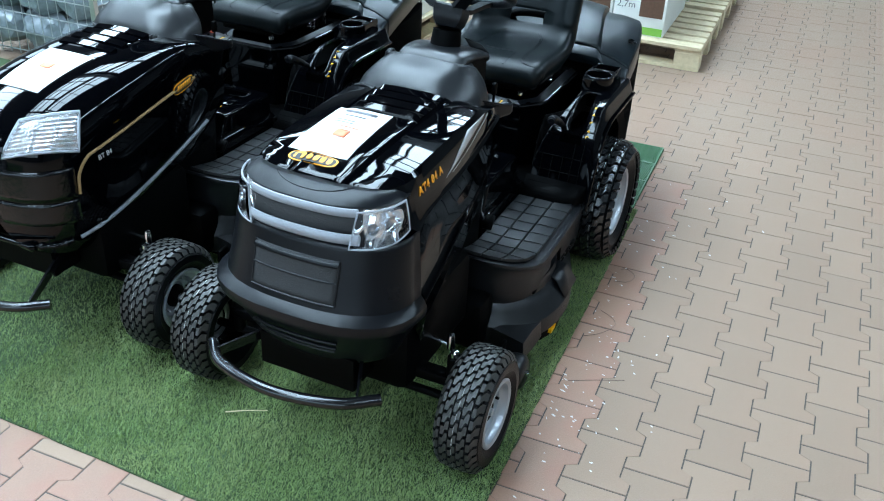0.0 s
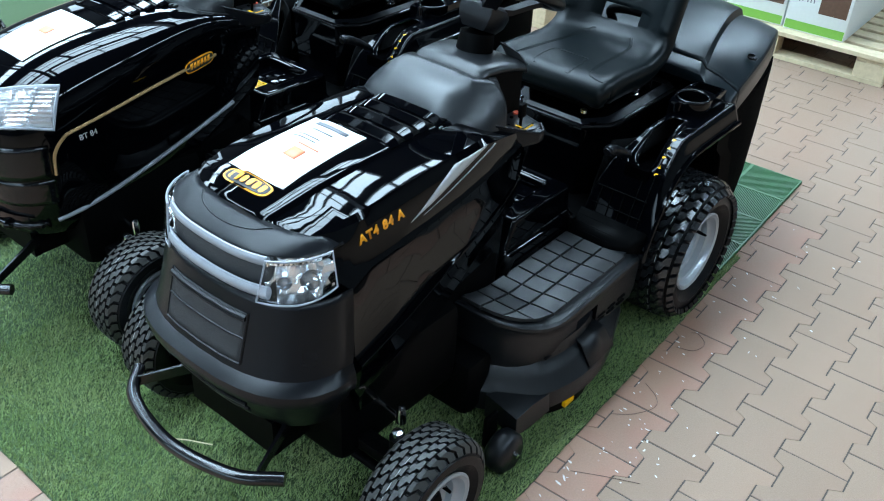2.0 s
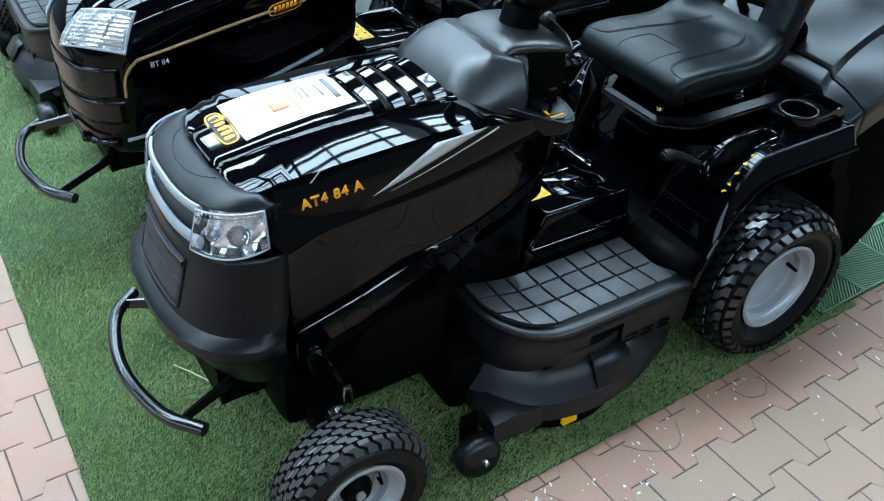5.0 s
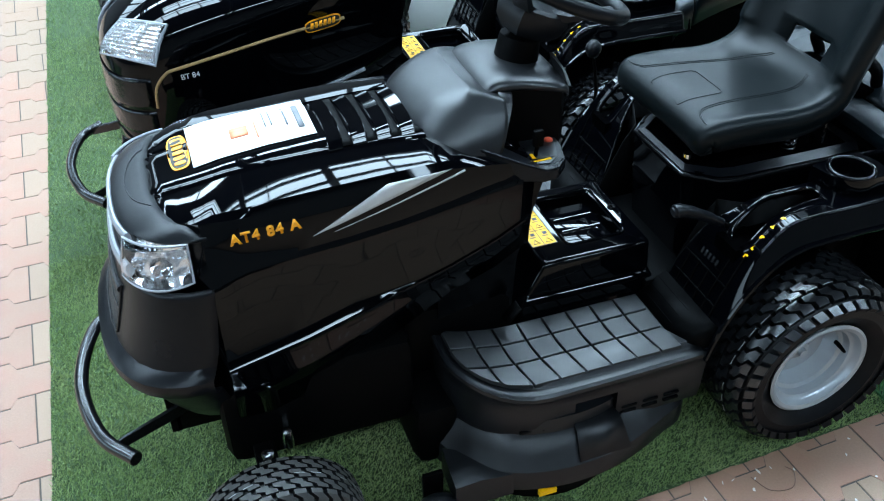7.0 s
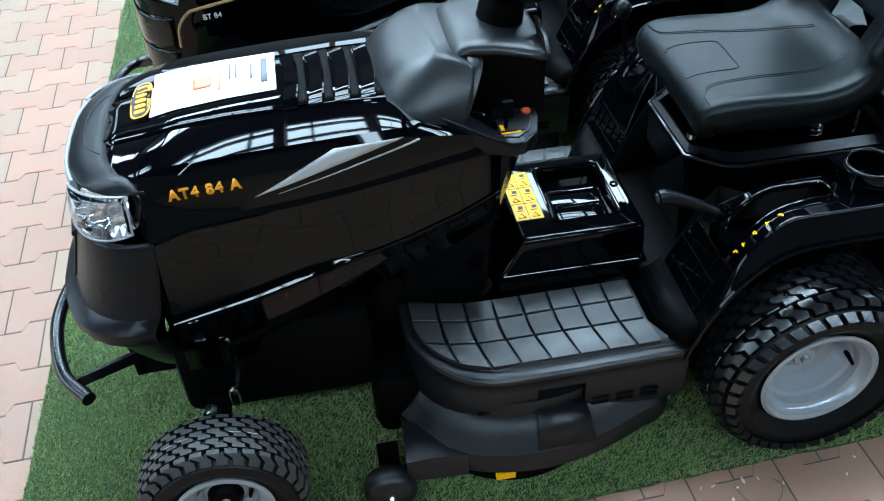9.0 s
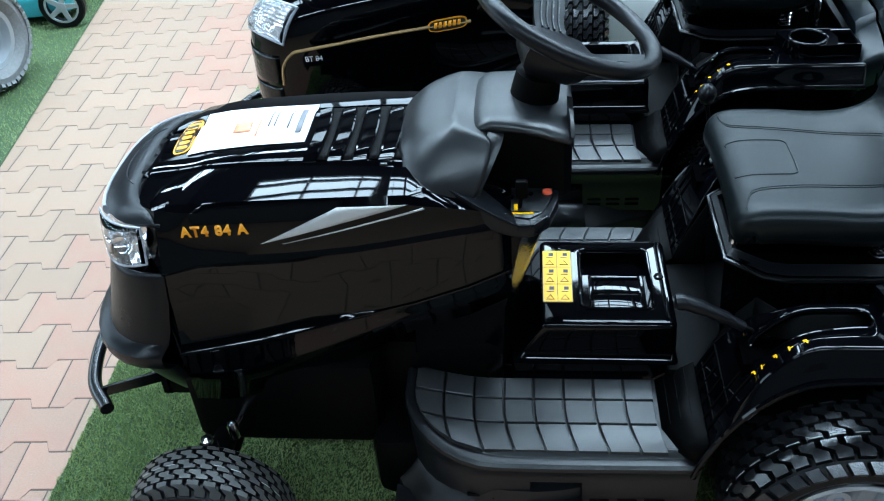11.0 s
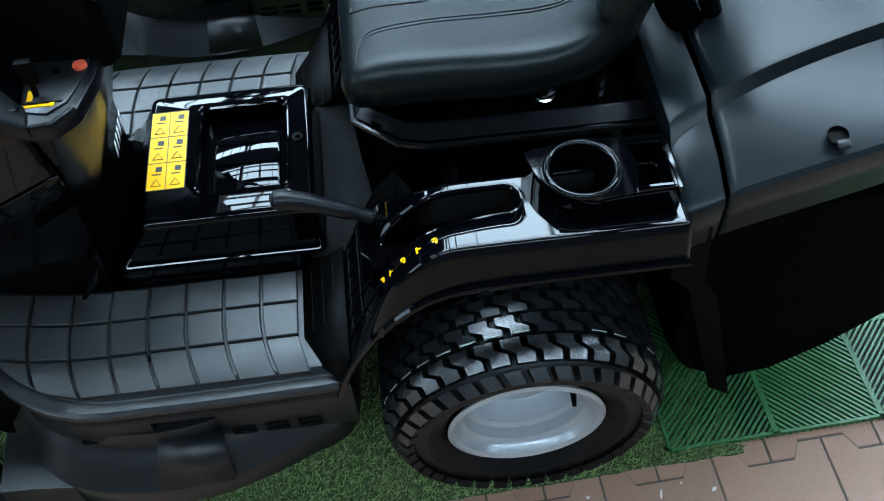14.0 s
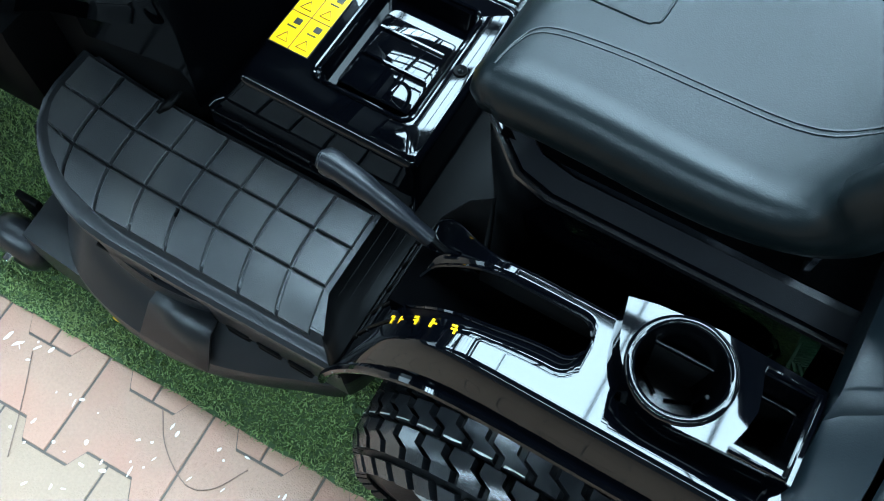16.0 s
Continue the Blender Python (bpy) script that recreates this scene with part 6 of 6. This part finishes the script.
def wire_cage(m, sx, sy, h):
    C = tagged(new("wire_cage"), "zinc wire cage filled with film-wrapped goods", "wire cage")
    for k in range(int(h / .1) + 1):
        z = .08 + k * .1
        part("wire", tube([(0, 0, z), (sx, 0, z), (sx, sy, z), (0, sy, z)], .0035, 6, closed=True), WIRE, C)
    for i in range(int(sx / .06) + 1):
        part("wire", tube([(i * .06, 0, .06), (i * .06, 0, h + .08)], .0022, 5), WIRE, C)
    for i in range(int(sy / .06) + 1):
        part("wire", tube([(0, i * .06, .06), (0, i * .06, h + .08)], .0022, 5), WIRE, C)
    for x, y in ((0, 0), (sx, 0), (0, sy), (sx, sy)):
        part("post", block(x - .015, x + .015, y - .015, y + .015, 0, h + .1, .002, 1), WIRE, C)
    rng = random.Random(5)
    C.matrix_world = m
    for i in range(5):
        for j in range(3):
            for k in range(4):
                bm = bmesh.new()
                bmesh.ops.create_icosphere(bm, subdivisions=3, radius=1)
                o = Vector((rng.random() * 9, rng.random() * 9, 0))
                for v in bm.verts:
                    q = v.co.copy()
                    f = 1 + .22 * noise.noise(q * 1.7 + o) + .10 * noise.noise(q * 5 + o)
                    v.co = Vector((q.x * .115 * f, q.y * .15 * f, q.z * .115 * f))
                bm.transform(m @ Matrix.Translation((.13 + i * (sx - .26) / 4, .17 + j * (sy - .34) / 2, .17 + k * .2)))
                b = part("film_bag", bm, BAG, None, smooth=25)
                tagged(b, "film-wrapped goods in a crumpled clear bag", "bag", "bags in the wire cage")


wire_cage(pose(1.62, YC + 2.35, 0, 0, 0, 2), 1.2, .9, .85)


# ---- second display strip ----
def turf_strip():
    pts = [(-1.27, 1.1), (-1.52, 3.0), (-1.62, 4.2), (-3.4, 4.0), (-3.1, .9)]
    c = structure("turf_strip", prism([(x, y + YC) for x, y in pts], .0005, .004), TURFBASE, "green artificial turf strip", "turf", smooth=0)
    r = np.random.RandomState(8)
    N = 40000
    Y = r.uniform(1.1, 4.0, N)
    X = -1.27 - .1316 * (Y - 1.1) - r.uniform(0, 1, N) * .9
    h, w, yaw = r.uniform(.006, .013, N), r.uniform(.001, .002, N), r.uniform(0, 2 * np.pi, N)
    lx, ly = r.uniform(-.01, .01, N), r.uniform(-.01, .01, N)
    v = np.empty((N, 3, 3))
    v[:, 0] = np.stack([X - w * np.cos(yaw), Y + YC - w * np.sin(yaw), np.full(N, .003)], 1)
    v[:, 1] = np.stack([X + w * np.cos(yaw), Y + YC + w * np.sin(yaw), np.full(N, .003)], 1)
    v[:, 2] = np.stack([X + lx, Y + YC + ly, .003 + h], 1)
    F = np.arange(3 * N).reshape(N, 3)
    ob = mesh_object("turf_blades", v.reshape(-1, 3).tolist(), F.tolist(), TURF, c, smooth=0)
    tagged(ob, "short green artificial turf blades", kind="stuff")


def push_mower(m):
    """Lawn mower: deck, engine, four spoked wheels and a folded handle."""
    P = tagged(new("push_mower"), "dark lawn mower with silver five-spoke wheels on turf", "lawn mower")
    def dr(ins, z):
        return [(.26 * math.copysign(abs(math.cos(q)) ** .5, math.cos(q)) * ins, .20 * math.copysign(abs(math.sin(q)) ** .5, math.sin(q)) * ins, z) for q in (2 * math.pi * i / 32 for i in range(32))]
    part("deck", loft([dr(1, .05), dr(1.02, .12), dr(.96, .16), dr(.8, .19), dr(.55, .20)]), TEAL, P, "teal plastic deck", smooth=40)
    part("engine_cover", loft([dr(.55, .19), dr(.58, .25), dr(.5, .29), dr(.3, .30)]), MATTE, P, "black engine cover", smooth=40)
    for x, r in ((-.22, .085), (.24, .105)):
        for sd in (-1, 1):
            w = new("wheel")
            w.parent = P
            w.matrix_basis = pose(x, sd * .235, r + .004, 0, 0, 0 if sd < 0 else 180)
            part("tyre", spin([(r * .72, .022), (r * .95, .022), (r, .014), (r, -.014), (r * .95, -.022), (r * .72, -.022), (r * .72, .022)], 32), RUBBER, w, smooth=30)
            rim = [spin([(r * .74, -.020), (r * .74, -.023), (r * .66, -.023), (r * .66, -.018), (r * .74, -.018)], 32), spin([(.001, -.026), (r * .2, -.025), (r * .22, -.016)], 20)]
            for k in range(5):
                q = 2 * math.pi * k / 5
                d, n = Vector((math.cos(q), 0, math.sin(q))), Vector((-math.sin(q), 0, math.cos(q)))
                rim.append(loft([[d * f - n * wd + Vector((0, -.023, 0)), d * f + n * wd + Vector((0, -.023, 0)), d * f + n * wd + Vector((0, -.016, 0)), d * f - n * wd + Vector((0, -.016, 0))] for f, wd in ((r * .15, r * .12), (r * .7, r * .09))]))
            part("rim", merge(*rim), STEEL, w, "silver five-spoke rim", smooth=25)
    part("handle", tube(smooth_path([(.25, -.17, .15), (.55, -.17, .55), (.75, -.17, .85), (.78, 0, .90), (.75, .17, .85), (.55, .17, .55), (.25, .17, .15)], 5), .011, 8), TUBE, P, "black steel handle")
    P.matrix_world = m


def loose_wheel(m, tyre_mat, label):
    W = tagged(new("spare_wheel"), label, "wheel")
    if "tyre_lug" in TYRES:
        me = TYRES["tyre_lug"].copy()
        me.materials[0] = tyre_mat
        t = new("tyre", me)
        t.parent = W
    part("rim", spin([(.122, -.08), (.105, -.075), (.095, -.04), (.05, -.03), (.001, -.035)], 40), STEEL, W, "silver rim", smooth=30)
    W.matrix_world = m


turf_strip()
push_mower(pose(-1.80, 2.60 + YC, 0, 0, 0, 8))
loose_wheel(pose(-1.60, 1.80 + YC, .222, 0, 0, 80), GREYTYRE, "pale dusty tyre with lugs on turf")
loose_wheel(pose(.80, 1.80 + YC, .222, 0, 0, 90), RUBBER, "black lug tyre standing beside a white carton")
b = part("white_carton", block(.915, 1.17, 1.72 + YC, 2.00 + YC, .004, .42, .004), PAPER, None)
tagged(b, "plain white carton on the turf", "carton")
straw = part("straw", tube([(-.176, .240, .013), (-.15, .195, .017), (-.118, .141, .014)], .0016, 5), WOOD, None)
tagged(straw, "pale straw lying on the turf", "straw")
for pts in ([(.66, -.50), (.70, -.545), (.76, -.575), (.80, -.560), (.83, -.510)], [(1.03, -.50), (1.05, -.545), (1.10, -.555), (1.13, -.520), (1.12, -.500)], [(.42, -.53), (.46, -.60), (.50, -.68)]):
    hair = part("thread", tube(smooth_path([(x, y + YC, .0022) for x, y in pts], 6), .0009, 5), BROWN, None)
    tagged(hair, "thin dark thread lying curled on the paving", "thread")
